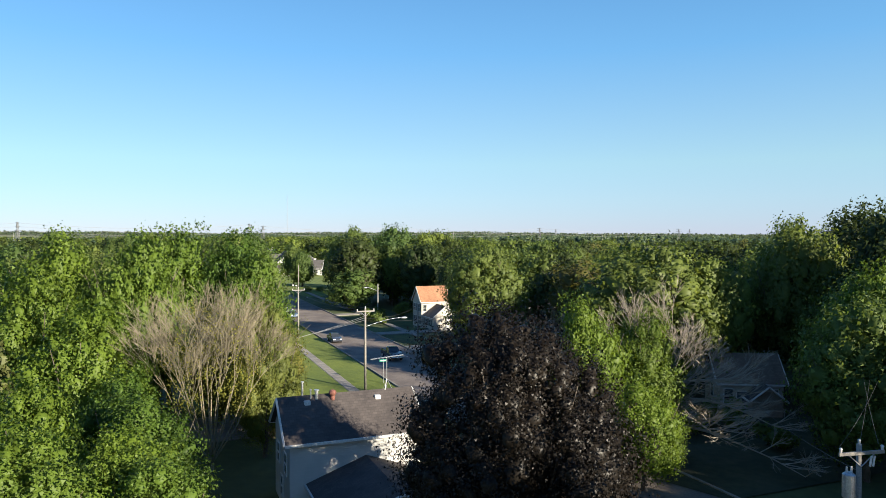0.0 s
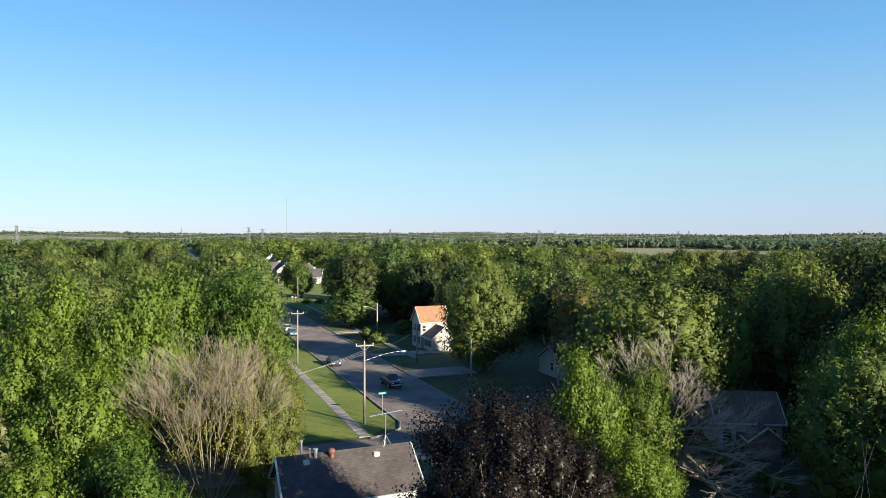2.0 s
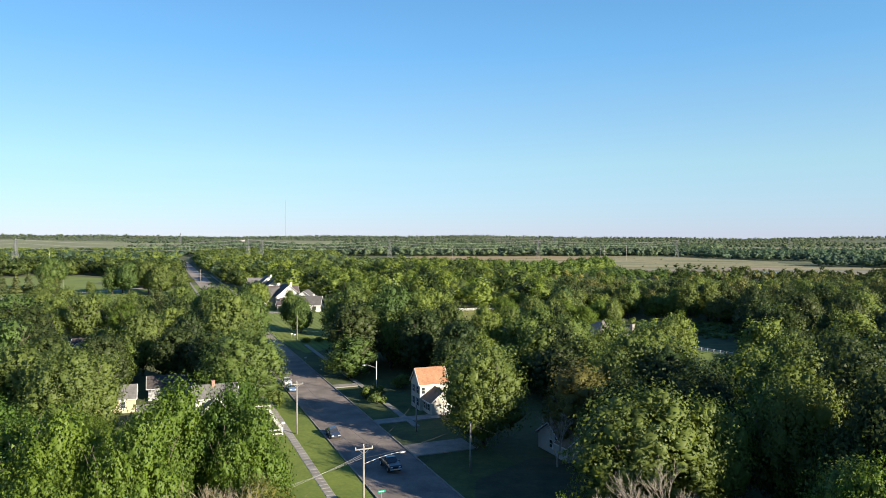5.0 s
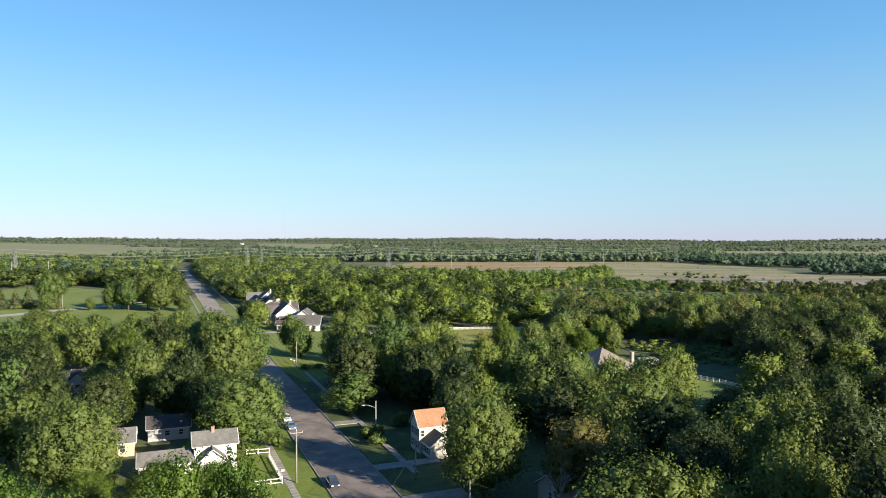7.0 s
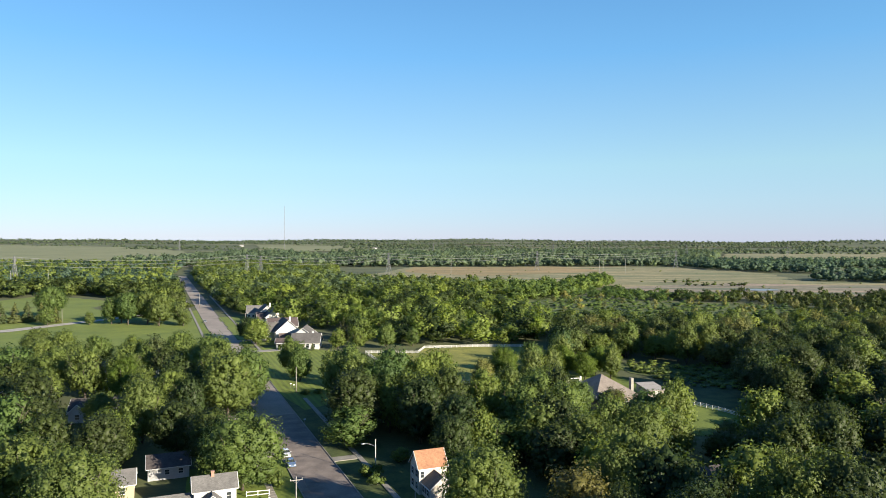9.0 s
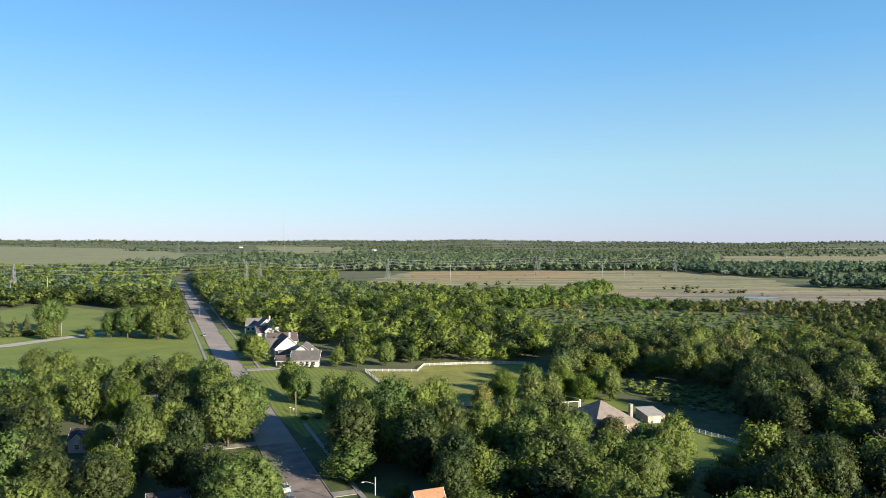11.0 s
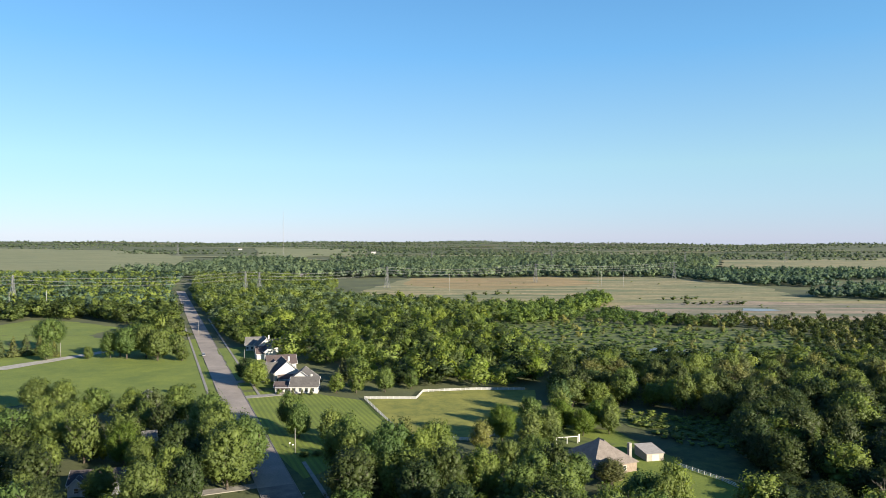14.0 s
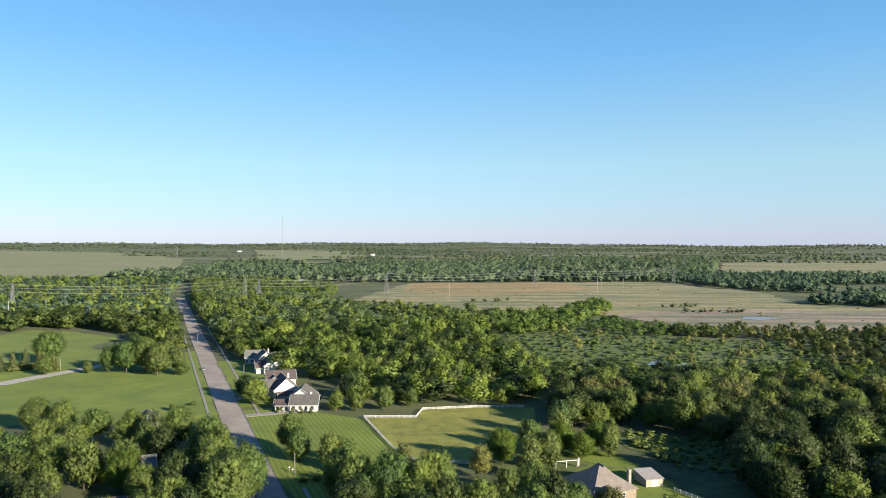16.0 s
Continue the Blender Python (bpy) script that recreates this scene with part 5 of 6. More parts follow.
# garage and house behind it
h = house(23.0, 113.5, "low house with brown roof and pale gables")
# pale walls given grey boards to imitate the shade on them
wing(h, 0, 0, 12, 7, 2.6, 4.8, "x", GREY_BOARD, ROOF_BROWN)
wing(h, -4.2, -4.4, 4.4, 3.0, 2.5, 4.1, "y", GREY_BOARD, ROOF_BROWN)
wing(h, 2.4, -4.4, 4.2, 3.0, 2.5, 4.1, "y", GREY_BOARD, ROOF_BROWN)
door(h, "front", 12, 11.8, -4.2, 2.6, 2.1, GREY_BOARD)
window(h, "front", 12, 11.8, 2.4, 0.9, 1.2, 1.2)
window(h, "left", 12, 7, 0.5, 1.0, 0.9, 1.2)
h = house(52.2, 139.0, "low house with a dark roof in deep shade")
wing(h, 0, 0, 13, 8, 2.7, 5.0, "x", PALE_BOARD, ROOF_DARK)
for u in (-4.4, -1.2, 3.6):
    window(h, "front", 13, 8, u, 0.9, 1.3, 1.3)
door(h, "front", 13, 8, 1.2)


# brick house with hip roofs
def hip(parent, x, y, w, d, eave, ridge, wall, roof, over=0.5):
    bm = bmesh.new()
    box(bm, x - w / 2, y - d / 2, -0.2, x + w / 2, y + d / 2, eave)
    part("wall", bm, wall, parent)
    a, c = w / 2 + over, d / 2 + over
    k = max(0.0, (d - w) / 2)
    for sx, sy in ((0, -1), (1, 0), (0, 1), (-1, 0)):
        bm = bmesh.new()
        top = [(x, y - k, ridge), (x, y + k, ridge)]
        if sy:
            pts = [(x - a, y + sy * c, eave - 0.1), (x + a, y + sy * c, eave - 0.1), (x, y + sy * k, ridge)]
        else:
            pts = [(x + sx * a, y - c, eave - 0.1), (x + sx * a, y + c, eave - 0.1), top[1], top[0]] if k else [(x + sx * a, y - c, eave - 0.1), (x + sx * a, y + c, eave - 0.1), (x, y, ridge)]
        vs = [bm.verts.new(p) for p in pts]
        f = bm.faces.new(vs)
        f.normal_update()
        if f.normal.z < 0:
            f.normal_flip()
        g = bmesh.ops.extrude_face_region(bm, geom=[f])
        bmesh.ops.translate(bm, vec=(0, 0, 0.16), verts=[e for e in g["geom"] if isinstance(e, bmesh.types.BMVert)])
        bmesh.ops.recalc_face_normals(bm, faces=bm.faces)
        part("roof", bm, roof, parent)


h = house(50.2, 216.6, "brown brick house with a steep hip roof", 24)
hip(h, 0, 0, 16, 16.5, 3.0, 8.6, BRICK_WALL, ROOF_FAWN)
hip(h, -4.5, -9.6, 6.0, 7.0, 2.8, 5.8, BRICK_WALL, ROOF_FAWN)
hip(h, 5.0, 5.5, 6.0, 9.0, 3.0, 6.6, BRICK_WALL, ROOF_FAWN)
chimney(h, 8.6, -4.0, 0.0, 7.4, 1.0, CONCRETE)
for u in (-3.6, 0.2, 3.2):
    window(h, "front", 16, 16.5, u, 0.8, 1.2, 1.5)
for u in (-5.4, -3.4):
    window(h, "front", 6, 26.2, u, 0.8, 1.0, 1.4)
for u in (-4, 0.5):
    window(h, "left", 16, 16.5, u, 0.8, 1.2, 1.5)

# shed
sh = thing("shed", pose(68.6, 225.6, 0, 0, 0, 12), "cream metal shed with a pale sloping roof", "shed")
bm = bmesh.new()
vs = [bm.verts.new(p) for p in ((-3, -4, -0.1), (3, -4, -0.1), (3, 4, -0.1), (-3, 4, -0.1), (-3, -4, 2.5), (3, -4, 2.5), (3, 4, 3.3), (-3, 4, 3.3))]
for f in ((0, 1, 5, 4), (1, 2, 6, 5), (2, 3, 7, 6), (3, 0, 4, 7), (4, 5, 6, 7)):
    bm.faces.new([vs[k] for k in f])
bmesh.ops.recalc_face_normals(bm, faces=bm.faces)
part("wall", bm, siding("shed_panels", (0.34, 0.29, 0.24), 0.3), sh)
bm = bmesh.new()
box(bm, -3.3, -4.4, 0, 3.3, 4.4, 0.12, Matrix.Translation((0, 0, 2.92)) @ Matrix.Rotation(math.atan2(0.8, 8), 4, "X"))
part("roof", bm, mottled("shed_roof", (0.26, 0.235, 0.21), (0.34, 0.31, 0.28), 0.8, 9.0, 0.7), sh)
bm = bmesh.new()
box(bm, -1.3, -4.05, 0, 1.3, -3.98, 2.2)
part("door", bm, CREAM_BOARD, sh)

# the row of white houses up the street
ROW = [
    (-62.0, 322.0, 2, "white house with broad grey brown shingle roofs", [(0, 0, 12.4, 10, 3.3, 6.7, "x", ROOF_TAUPE), (-2.5, 9.5, 12, 12, 4.2, 8.6, "y", ROOF_TAUPE), (-10, 0.5, 7.4, 6, 2.7, 4.4, "x", ROOF_PLUM)]),
    (-77.5, 347.5, 22.3, "white house with a steep gable and plum roof", [(0, 0, 12, 15, 5.2, 10.4, "y", ROOF_PLUM), (0.5, -9.2, 9.6, 3.6, 2.9, 4.4, "x", ROOF_PLUM), (-7.5, 3, 8, 10, 4.6, 8.6, "x", ROOF_TAUPE)]),
    (-86.0, 377.5, 18, "low house with a broad plum shingle roof", [(0, 0, 15, 12, 3.6, 7.4, "x", ROOF_PLUM), (-4, -6.5, 6.5, 6, 3.2, 5.8, "y", ROOF_PLUM)]),
    (-98.5, 410.5, 22.3, "white house with a dark plum gable roof", [(0, 0, 11, 13, 5.0, 9.8, "y", ROOF_PLUM), (-6.5, 1, 6, 9, 3.6, 7.0, "x", ROOF_PLUM)]),
    (-107.0, 427.0, 22.3, "white house with grey brown gable roofs", [(0, 0, 11, 12, 5.0, 9.8, "y", ROOF_TAUPE), (8, 2, 8, 9, 4.4, 8.2, "x", ROOF_TAUPE)]),
    (-117.0, 442.0, 12, "white house with a broad grey roof", [(0, 0, 11, 12, 4.0, 7.8, "x", ROOF_GREY)]),
]
for x, y, turn, label, wings in ROW:
    h = house(x, y, label, turn)
    for wx, wy, w, d, e, r, axis, roof in wings:
        wing(h, wx, wy, w, d, e, r, axis, WHITE_BOARD, roof, 0.6)
    w, d = wings[0][2], wings[0][3]
    for u in (-4.4, -1.6, 1.2, 4.0):
        window(h, "front", w, d, u, 0.9, 1.3, 1.6)
    for u in (-3, 0, 3):
        window(h, "right", w, d, u, 0.9, 1.0, 1.5)
        window(h, "left", w, d, u, 0.9, 1.0, 1.5)
    if roof is ROOF_TAUPE or turn < 10:
        chimney(h, 2.5, 2.0, wings[0][5] - 1.6, wings[0][5] + 0.7, 0.75, TRIM)
porch = thing("porch", pose(-71.3, 317.4, 0, 0, 0, 2), "open white porch with square columns beside a house", "porch")
bm = bmesh.new()
box(bm, -3.4, -1.6, -0.2, 3.0, 1.2, 0.35)
part("deck", bm, CONCRETE, porch)
for u in (-3.1, -1.15, 0.8, 2.75):
    bm = bmesh.new()
    box(bm, u - 0.13, -1.5, 0.35, u + 0.13, -1.24, 2.7)
    part("column", bm, TRIM, porch)
bm = bmesh.new()
box(bm, -3.5, -1.65, 2.7, 3.1, 1.2, 2.95)
part("roof_beam", bm, TRIM, porch)
bm = bmesh.new()
box(bm, -3.7, -2.0, 0, 3.3, 1.6, 0.14, Matrix.Translation((0, 0, 3.05)) @ Matrix.Rotation(radians(14), 4, "X"))
part("roof", bm, ROOF_PLUM, porch)
# houses among the trees west of the street
h = house(-97.0, 197.5, "dark roofed house with white gable trim", 12)
wing(h, 0, 0, 14, 8, 2.8, 5.4, "x", GREY_BOARD, ROOF_DARK)
wing(h, -4.2, -4.8, 4.6, 2.6, 2.8, 5.0, "y", GREY_BOARD, ROOF_DARK)
wing(h, 4.6, -4.8, 4.6, 2.6, 2.8, 5.0, "y", GREY_BOARD, ROOF_DARK)
for u in (-4.2, 4.6):
    window(h, "front", 14, 12.2, u, 1.0, 1.2, 1.3)
h = house(-104.5, 236.0, "low house with a blue grey roof")
wing(h, 0, 0, 15, 9, 2.7, 5.0, "x", PALE_BOARD, ROOF_GREY)
for u in (-4, 0, 4):
    window(h, "front", 15, 9, u, 1.0, 1.3, 1.2)
h = house(-123.0, 293.0, "house with a dark gable roof beside the lawn")
wing(h, 0, 0, 9, 11, 3.0, 5.8, "y", GREY_BOARD, ROOF_DARK)
window(h, "front", 9, 11, 0, 1.0, 1.3, 1.3)
h = house(-188.0, 470.0, "white house half hidden by trees")
wing(h, 0, 0, 8, 10, 5.4, 8.0, "y", WHITE_BOARD, ROOF_GREY)
for u, z in ((-2, 1), (2, 1), (-2, 3.6), (2, 3.6)):
    window(h, "front", 8, 10, u, z, 0.9, 1.4)
    window(h, "right", 8, 10, u, z, 0.9, 1.4)
FAR_HOUSES = [(-372, 905, 0), (-480, 1150, 0), (-420, 1080, 1), (-520, 960, 1), (-460, 700, 0), (-560, 700, 1), (110, 1330, 1), (-230, 1180, 1), (900, 2300, 0), (330, 2550, 0), (-260, 2750, 0), (-900, 3150, 0), (-250, 860, 1), (-310, 1000, 1)]
for x, y, k in FAR_HOUSES:
    h = house(x, y, "distant white building among trees" if k == 0 else "distant pale house with grey roof", 10)
    h.location.z = terrain(x, y)
    wing(h, 0, 0, 11 + 6 * (y > 2000), 9, 5, 8, "x", WHITE_BOARD, ROOF_GREY)


# ---- fences ----
def rail_fence(points, label, gap=2.6, tall=1.25, rails=3, boards=False):
    """A white fence: every post and rail its own part."""
    x0, y0 = points[0]
    f = thing("fence", pose(x0, y0, 0), label, "fence")
    post_me = rail_me = None
    for (ax, ay), (bx, by) in zip(points, points[1:]):
        a, b = Vector((ax - x0, ay - y0, 0)), Vector((bx - x0, by - y0, 0))
        n = max(1, round((b - a).length / gap))
        turn = math.atan2((b - a).y, (b - a).x)
        seg = (b - a).length / n
        for k in range(n + 1):
            p = a.lerp(b, k / n)
            if post_me is None:
                bm = bmesh.new()
                box(bm, -0.08, -0.08, -0.3, 0.08, 0.08, tall)
                box(bm, -0.11, -0.11, tall, 0.11, 0.11, tall + 0.06)
                post_me = part("post", bm, TRIM, f)
                ob = post_me
            else:
                ob = new("post", post_me.data)
                ob.parent = f
            ob.matrix_basis = Matrix.Translation(p) @ Matrix.Rotation(turn, 4, "Z")
            if k == n:
                continue
            for r in range(rails):
                z = tall * (0.28 + 0.62 * r / max(1, rails - 1))
                if rail_me is None:
                    bm = bmesh.new()
                    box(bm, 0, -0.03, -0.08, 1, 0.03, 0.08)
                    rail_me = part("rail", bm, TRIM, f)
                    ob = rail_me
                else:
                    ob = new("rail", rail_me.data)
                    ob.parent = f
                ob.matrix_basis = Matrix.Translation(p + Vector((0, 0, z))) @ Matrix.Rotation(turn, 4, "Z") @ Matrix.Diagonal((seg, 1, 1.0 if not boards else 1.5, 1))
    return f


rail_fence([(-12.5, 248.2), (-33, 306.4), (-10, 306.4)], "white plastic rail fence round a paddock")
rail_fence([(-10, 306.4), (-7.4, 320.4), (17.4, 324.8), (40, 325)], "white rail fence behind a paddock", 2.6, 1.25, 3)
rail_fence([(-12.5, 248.2), (12.6, 243.2), (20, 250)], "white rail fence at the paddock's near side")
rail_fence([(74.4, 217.5), (83.6, 203.2), (88, 192)], "white post and rail fence along a yard", 2.2, 1.3, 3)
rail_fence([(-33.0, 118.6), (-27.6, 120.6)], "low white rail fence beside the footpath", 1.9, 1.1, 2)
rail_fence([(-27.8, 121.4), (-33.3, 134.4)], "white picket fence along the footpath", 1.2, 1.1, 2)
rail_fence([(-38.2, 136.4), (-34.0, 137.6)], "low white fence beside a house", 1.9, 1.1, 2)


# ---- poles and wires ----
def utility_pole(x, y, tall, label, arm=2.2, turn=STREET_TURN, transformer=False, lamp=0.0, mat=None):
    p = thing("utility_pole", pose(x, y, 0, 0, 0, turn), label, "utility pole", "poles along the street")
    bm = bmesh.new()
    rod(bm, (0, 0, -0.4), (0, 0, tall), 0.16, 0.11, 12)
    part("pole", bm, mat or POLE_WOOD, p, smooth=True)
    if arm:
        bm = bmesh.new()
        box(bm, -arm / 2, -0.19, tall - 0.42, arm / 2, -0.1, tall - 0.28)
        part("crossarm", bm, mat or POLE_WOOD, p)
        for s in (-1, 1):
            bm = bmesh.new()
            rod(bm, (s * arm * 0.3, -0.15, tall - 0.38), (0, -0.13, tall - 0.95), 0.025, 0.025, 5)
            part("brace", bm, METAL, p)
        for u in (-0.46, 0.0, 0.46):
            bm = bmesh.new()
            base = tall if u == 0 else tall - 0.28
            rod(bm, (u * arm, -0.14 if u else 0, base), (u * arm, -0.14 if u else 0, base + 0.16), 0.05, 0.06, 8)
            rod(bm, (u * arm, -0.14 if u else 0, base + 0.16), (u * arm, -0.14 if u else 0, base + 0.22), 0.08, 0.04, 8)
            part("insulator", bm, TRIM, p)
    if transformer:
        bm = bmesh.new()
        rod(bm, (-0.5, 0, tall - 2.3), (-0.5, 0, tall - 1.3), 0.27, 0.27, 16)
        rod(bm, (-0.5, 0, tall - 1.3), (-0.5, 0, tall - 1.18), 0.27, 0.12, 16)
        t = part("transformer", bm, METAL, p, "grey metal can transformer")
        for k in (-1, 1):
            bm = bmesh.new()
            rod(bm, (-0.5 + k * 0.12, 0, tall - 1.25), (-0.5 + k * 0.12, 0, tall - 0.95), 0.05, 0.035, 8)
            part("bushing", bm, TRIM, t)
        for k in (0, 1):
            bm = bmesh.new()
            rod(bm, (0.38 + 0.16 * k, -0.2, tall - 0.95), (0.46 + 0.16 * k, -0.2, tall - 0.5), 0.045, 0.045, 8)
            part("fuse", bm, TRIM, p)
    if lamp:
        lamp_arm(p, tall - 2.2, lamp)
    return p


def lamp_arm(p, z, reach):
    bm = bmesh.new()
    last = Vector((0, 0, z))
    for k in range(1, 7):
        q = Vector((reach * k / 6, 0, z + 0.9 * math.sin(k / 6 * 1.5)))
        rod(bm, last, q, 0.04, 0.04, 6)
        last = q
    arm = part("lamp_arm", bm, METAL, p, smooth=True)
    bm = bmesh.new()
    s = 1 if reach > 0 else -1
    v = bmesh.ops.create_uvsphere(bm, u_segments=12, v_segments=6, radius=0.5)["verts"]
    bmesh.ops.transform(bm, matrix=Matrix.Translation(last + Vector((s * 0.35, 0, -0.02))) @ Matrix.Diagonal((0.9, 0.36, 0.26, 1)), verts=v)
    part("lamp_head", bm, METAL, arm, "grey cobra lamp head", True)


utility_pole(-9.2, 82.3, 9.8, "grey wooden utility pole with crossarm and lamp", lamp=4.5)
utility_pole(-25.2, 121.0, 9.2, "grey wooden utility pole with crossarm")
utility_pole(18.2, 30.2, 9.4, "wooden utility pole with white crossarm and transformer", 2.3, 12, True)
utility_pole(4.3, 101.5, 7.6, "plain weathered pole beside a driveway", 0)
utility_pole(-4.4, 122.6, 6.2, "short weathered pole beside a footpath", 0)
utility_pole(-66.8, 223.5, 8.6, "plain pale pole beside the street", 0, mat=CONCRETE_POLE)
utility_pole(-81.7, 218.5, 8.2, "plain pale pole between trees", 0, mat=CONCRETE_POLE)
utility_pole(-47.5, 228.5, 8.6, "wooden pole on a grass verge", 0)
utility_pole(-121, 190, 9.0, "wooden utility pole between trees")
utility_pole(-243, 377, 9.0, "wooden pole beside the gravel lane", 0)
utility_pole(-222, 408, 9.0, "wooden pole beside the gravel lane", 0)
utility_pole(-175, 505, 10.0, "wooden pole beside the far street", 0)
utility_pole(-108, 385, 9.0, "wooden pole before the white houses", 0)
lp = thing("street_lamp", pose(-13.9, 148.5, 0, 0, 0, STREET_TURN), "grey metal street lamp with a curved arm", "street lamp")
bm = bmesh.new()
rod(bm, (0, 0, -0.2), (0, 0, 8.0), 0.12, 0.08, 10)
part("pole", bm, CONCRETE_POLE, lp, smooth=True)
lamp_arm(lp, 6.4, -2.4)
WIRE = mottled("wire", (0.03, 0.03, 0.03), (0.06, 0.06, 0.06), 1.0, 9.0, 0.6)
PALE_WIRE = mottled("pale_wire", (0.22, 0.22, 0.22), (0.32, 0.32, 0.32), 1.0, 9.0, 0.5)


def wire(a, b, sag, label, r=0.014, mat=None, steps=14):
    a, b = Vector(a), Vector(b)
    cu = bpy.data.curves.new("wire", "CURVE")
    cu.dimensions, cu.bevel_depth, cu.bevel_resolution = "3D", r, 0
    sp = cu.splines.new("POLY")
    sp.points.add(steps)
    for k in range(steps + 1):
        f = k / steps
        q = a.lerp(b, f)
        sp.points[k].co = (q.x - a.x, q.y - a.y, q.z - a.z - sag * 4 * f * (1 - f), 1)
    cu.materials.append(mat or WIRE)
    ob = new("wire", cu)
    ob.location = a
    return tagged(ob, label, "wire")


def arm_point(x, y, tall, u, turn=STREET_TURN):
    return (x + u * math.cos(radians(turn)), y + u * math.sin(radians(turn)), tall - 0.06)


for u in (-1, 1):
    wire(arm_point(-9.2, 82.3, 9.8, u), arm_point(-25.2, 121.0, 9.2, u), 0.7, "thin dark wire between two poles")
for k in (0, 1, 2):
    wire((-9.2, 82.3, 8.9 - 0.25 * k), (-26 - 2 * k, 68, 5.6), 0.5, "thin pale service wire across the lawn", 0.012, PALE_WIRE)
wire((-9.2, 82.3, 8.6), (-4.4, 122.6, 6.0), 0.6, "thin dark service wire over the street")
wire((-9.2, 82.3, 8.3), (4.3, 101.5, 7.4), 0.5, "thin dark service wire over the street")
wire((4.3, 101.5, 7.2), (12.5, 106.5, 3.4), 0.3, "thin dark service wire to a garage")
for u in (-1, 0, 1):
    wire(arm_point(18.2, 30.2, 9.4, u, 12), (36, 58 + 2 * u, 9.0), 0.6, "thin dark wire into the trees", 0.009)
wire((18.2, 30.2, 8.2), (30.5, 72.5, 3.6), 0.8, "thin dark service wire to a house")


# ---- pylons ----
def pylon(x, y, tall, label, base=3.2):
    p = thing("pylon", pose(x, y, terrain(x, y), 0, 0, -30), label, "pylon", "power line towers")
    bm = bmesh.new()
    levels = [(0, base), (tall * 0.3, base * 0.68), (tall * 0.55, base * 0.42), (tall * 0.75, base * 0.26), (tall, base * 0.16)]
    corner = lambda k, w: (w * (1 if k in (0, 3) else -1), w * (1 if k < 2 else -1))
    for (z0, w0), (z1, w1) in zip(levels, levels[1:]):
        for k in range(4):
            a, b2 = (*corner(k, w0), z0), (*corner(k, w1), z1)
            c, d2 = (*corner((k + 1) % 4, w0), z0), (*corner((k + 1) % 4, w1), z1)
            rod(bm, a, b2, 0.2, 0.2, 4)
            rod(bm, a, d2, 0.1, 0.1, 3)
            rod(bm, c, b2, 0.1, 0.1, 3)
            rod(bm, b2, d2, 0.1, 0.1, 3)
    part("lattice", bm, STEEL, p)
    for z, w in ((tall * 0.72, 6.5), (tall * 0.85, 5.2), (tall * 0.97, 4.2)):
        bm = bmesh.new()
        for s in (-1, 1):
            rod(bm, (0, 0, z + 0.9), (s * w, 0, z), 0.14, 0.08, 4)
            rod(bm, (0, 0, z - 0.2), (s * w, 0, z), 0.14, 0.08, 4)
        part("crossarm", bm, STEEL, p)
    return p


TOWERS = [(-620, 640, 31), (-438, 716, 31), (-226, 812, 31), (-72, 962, 30), (150, 1080, 30), (400, 1180, 30)]
for x, y, tall in TOWERS:
    pylon(x, y, tall, "grey steel lattice power line tower")
pylon(-212, 820, 29, "grey steel lattice power line tower")
for (ax, ay, ah), (bx, by, bh) in zip(TOWERS, TOWERS[1:]):
    for z in (0.72, 0.85, 0.97):
        for s in (-1, 1):
            off = Vector((s * 4.5 * math.cos(radians(-30)), s * 4.5 * math.sin(radians(-30)), 0))
            wire(Vector((ax, ay, ah * z)) + off, Vector((bx, by, bh * z)) + off, 5.0, "pale power line between towers", 0.055, PALE_WIRE)
for x, y, tall in ((-900, 2400, 40), (620, 1750, 34), (950, 1900, 34), (1250, 2050, 34), (-1500, 2300, 40), (-20, 1900, 34), (300, 1850, 34)):
    pylon(x, y, tall, "distant grey lattice tower", 4.0)
for x, y, tall in ((13.5, 890, 24), (229, 1000, 22), (236, 1008, 22), (262, 985, 22), (-372, 660, 20), (-395, 640, 20)):
    utility_pole(x, y, tall, "tall pale power line pole", 0, mat=CONCRETE_POLE)
mst = thing("radio_mast", pose(-560, 2500, 4), "tall thin guyed radio mast far away", "radio mast")
bm = bmesh.new()
rod(bm, (0, 0, -6), (0, 0, 158), 0.7, 0.5, 5)
part("mast", bm, STEEL, mst)
for k in range(3):
    bm = bmesh.new()
    a = k * 2.094
    rod(bm, (80 * math.cos(a), 80 * math.sin(a), -4), (0, 0, 120), 0.035, 0.035, 3)
    part("guy_wire", bm, STEEL, mst)


# ---- cars and street things ----
def car_paint(name, colour, rough=0.25):
    m, nt, b = material(name)
    n = noise_node(nt, 3.0, 4.0)
    c = ramp_node(nt, n.outputs["Fac"], [(0.3, tuple(v * 0.85 for v in colour)), (0.7, colour)]).outputs["Color"]
    nt.links.new(c, b.inputs["Base Color"])
    b.inputs["Roughness"].default_value, b.inputs["Metallic"].default_value = rough, 0.3
    b.inputs["Coat Weight"].default_value = 0.6
    return m


TYRE = mottled("tyre_rubber", (0.015, 0.015, 0.015), (0.03, 0.03, 0.03), 4.0, 20.0, 0.85)
LAMP, nt, b = material("lamp_glass")
b.inputs["Base Color"].default_value, b.inputs["Roughness"].default_value = (0.75, 0.76, 0.78, 1), 0.1


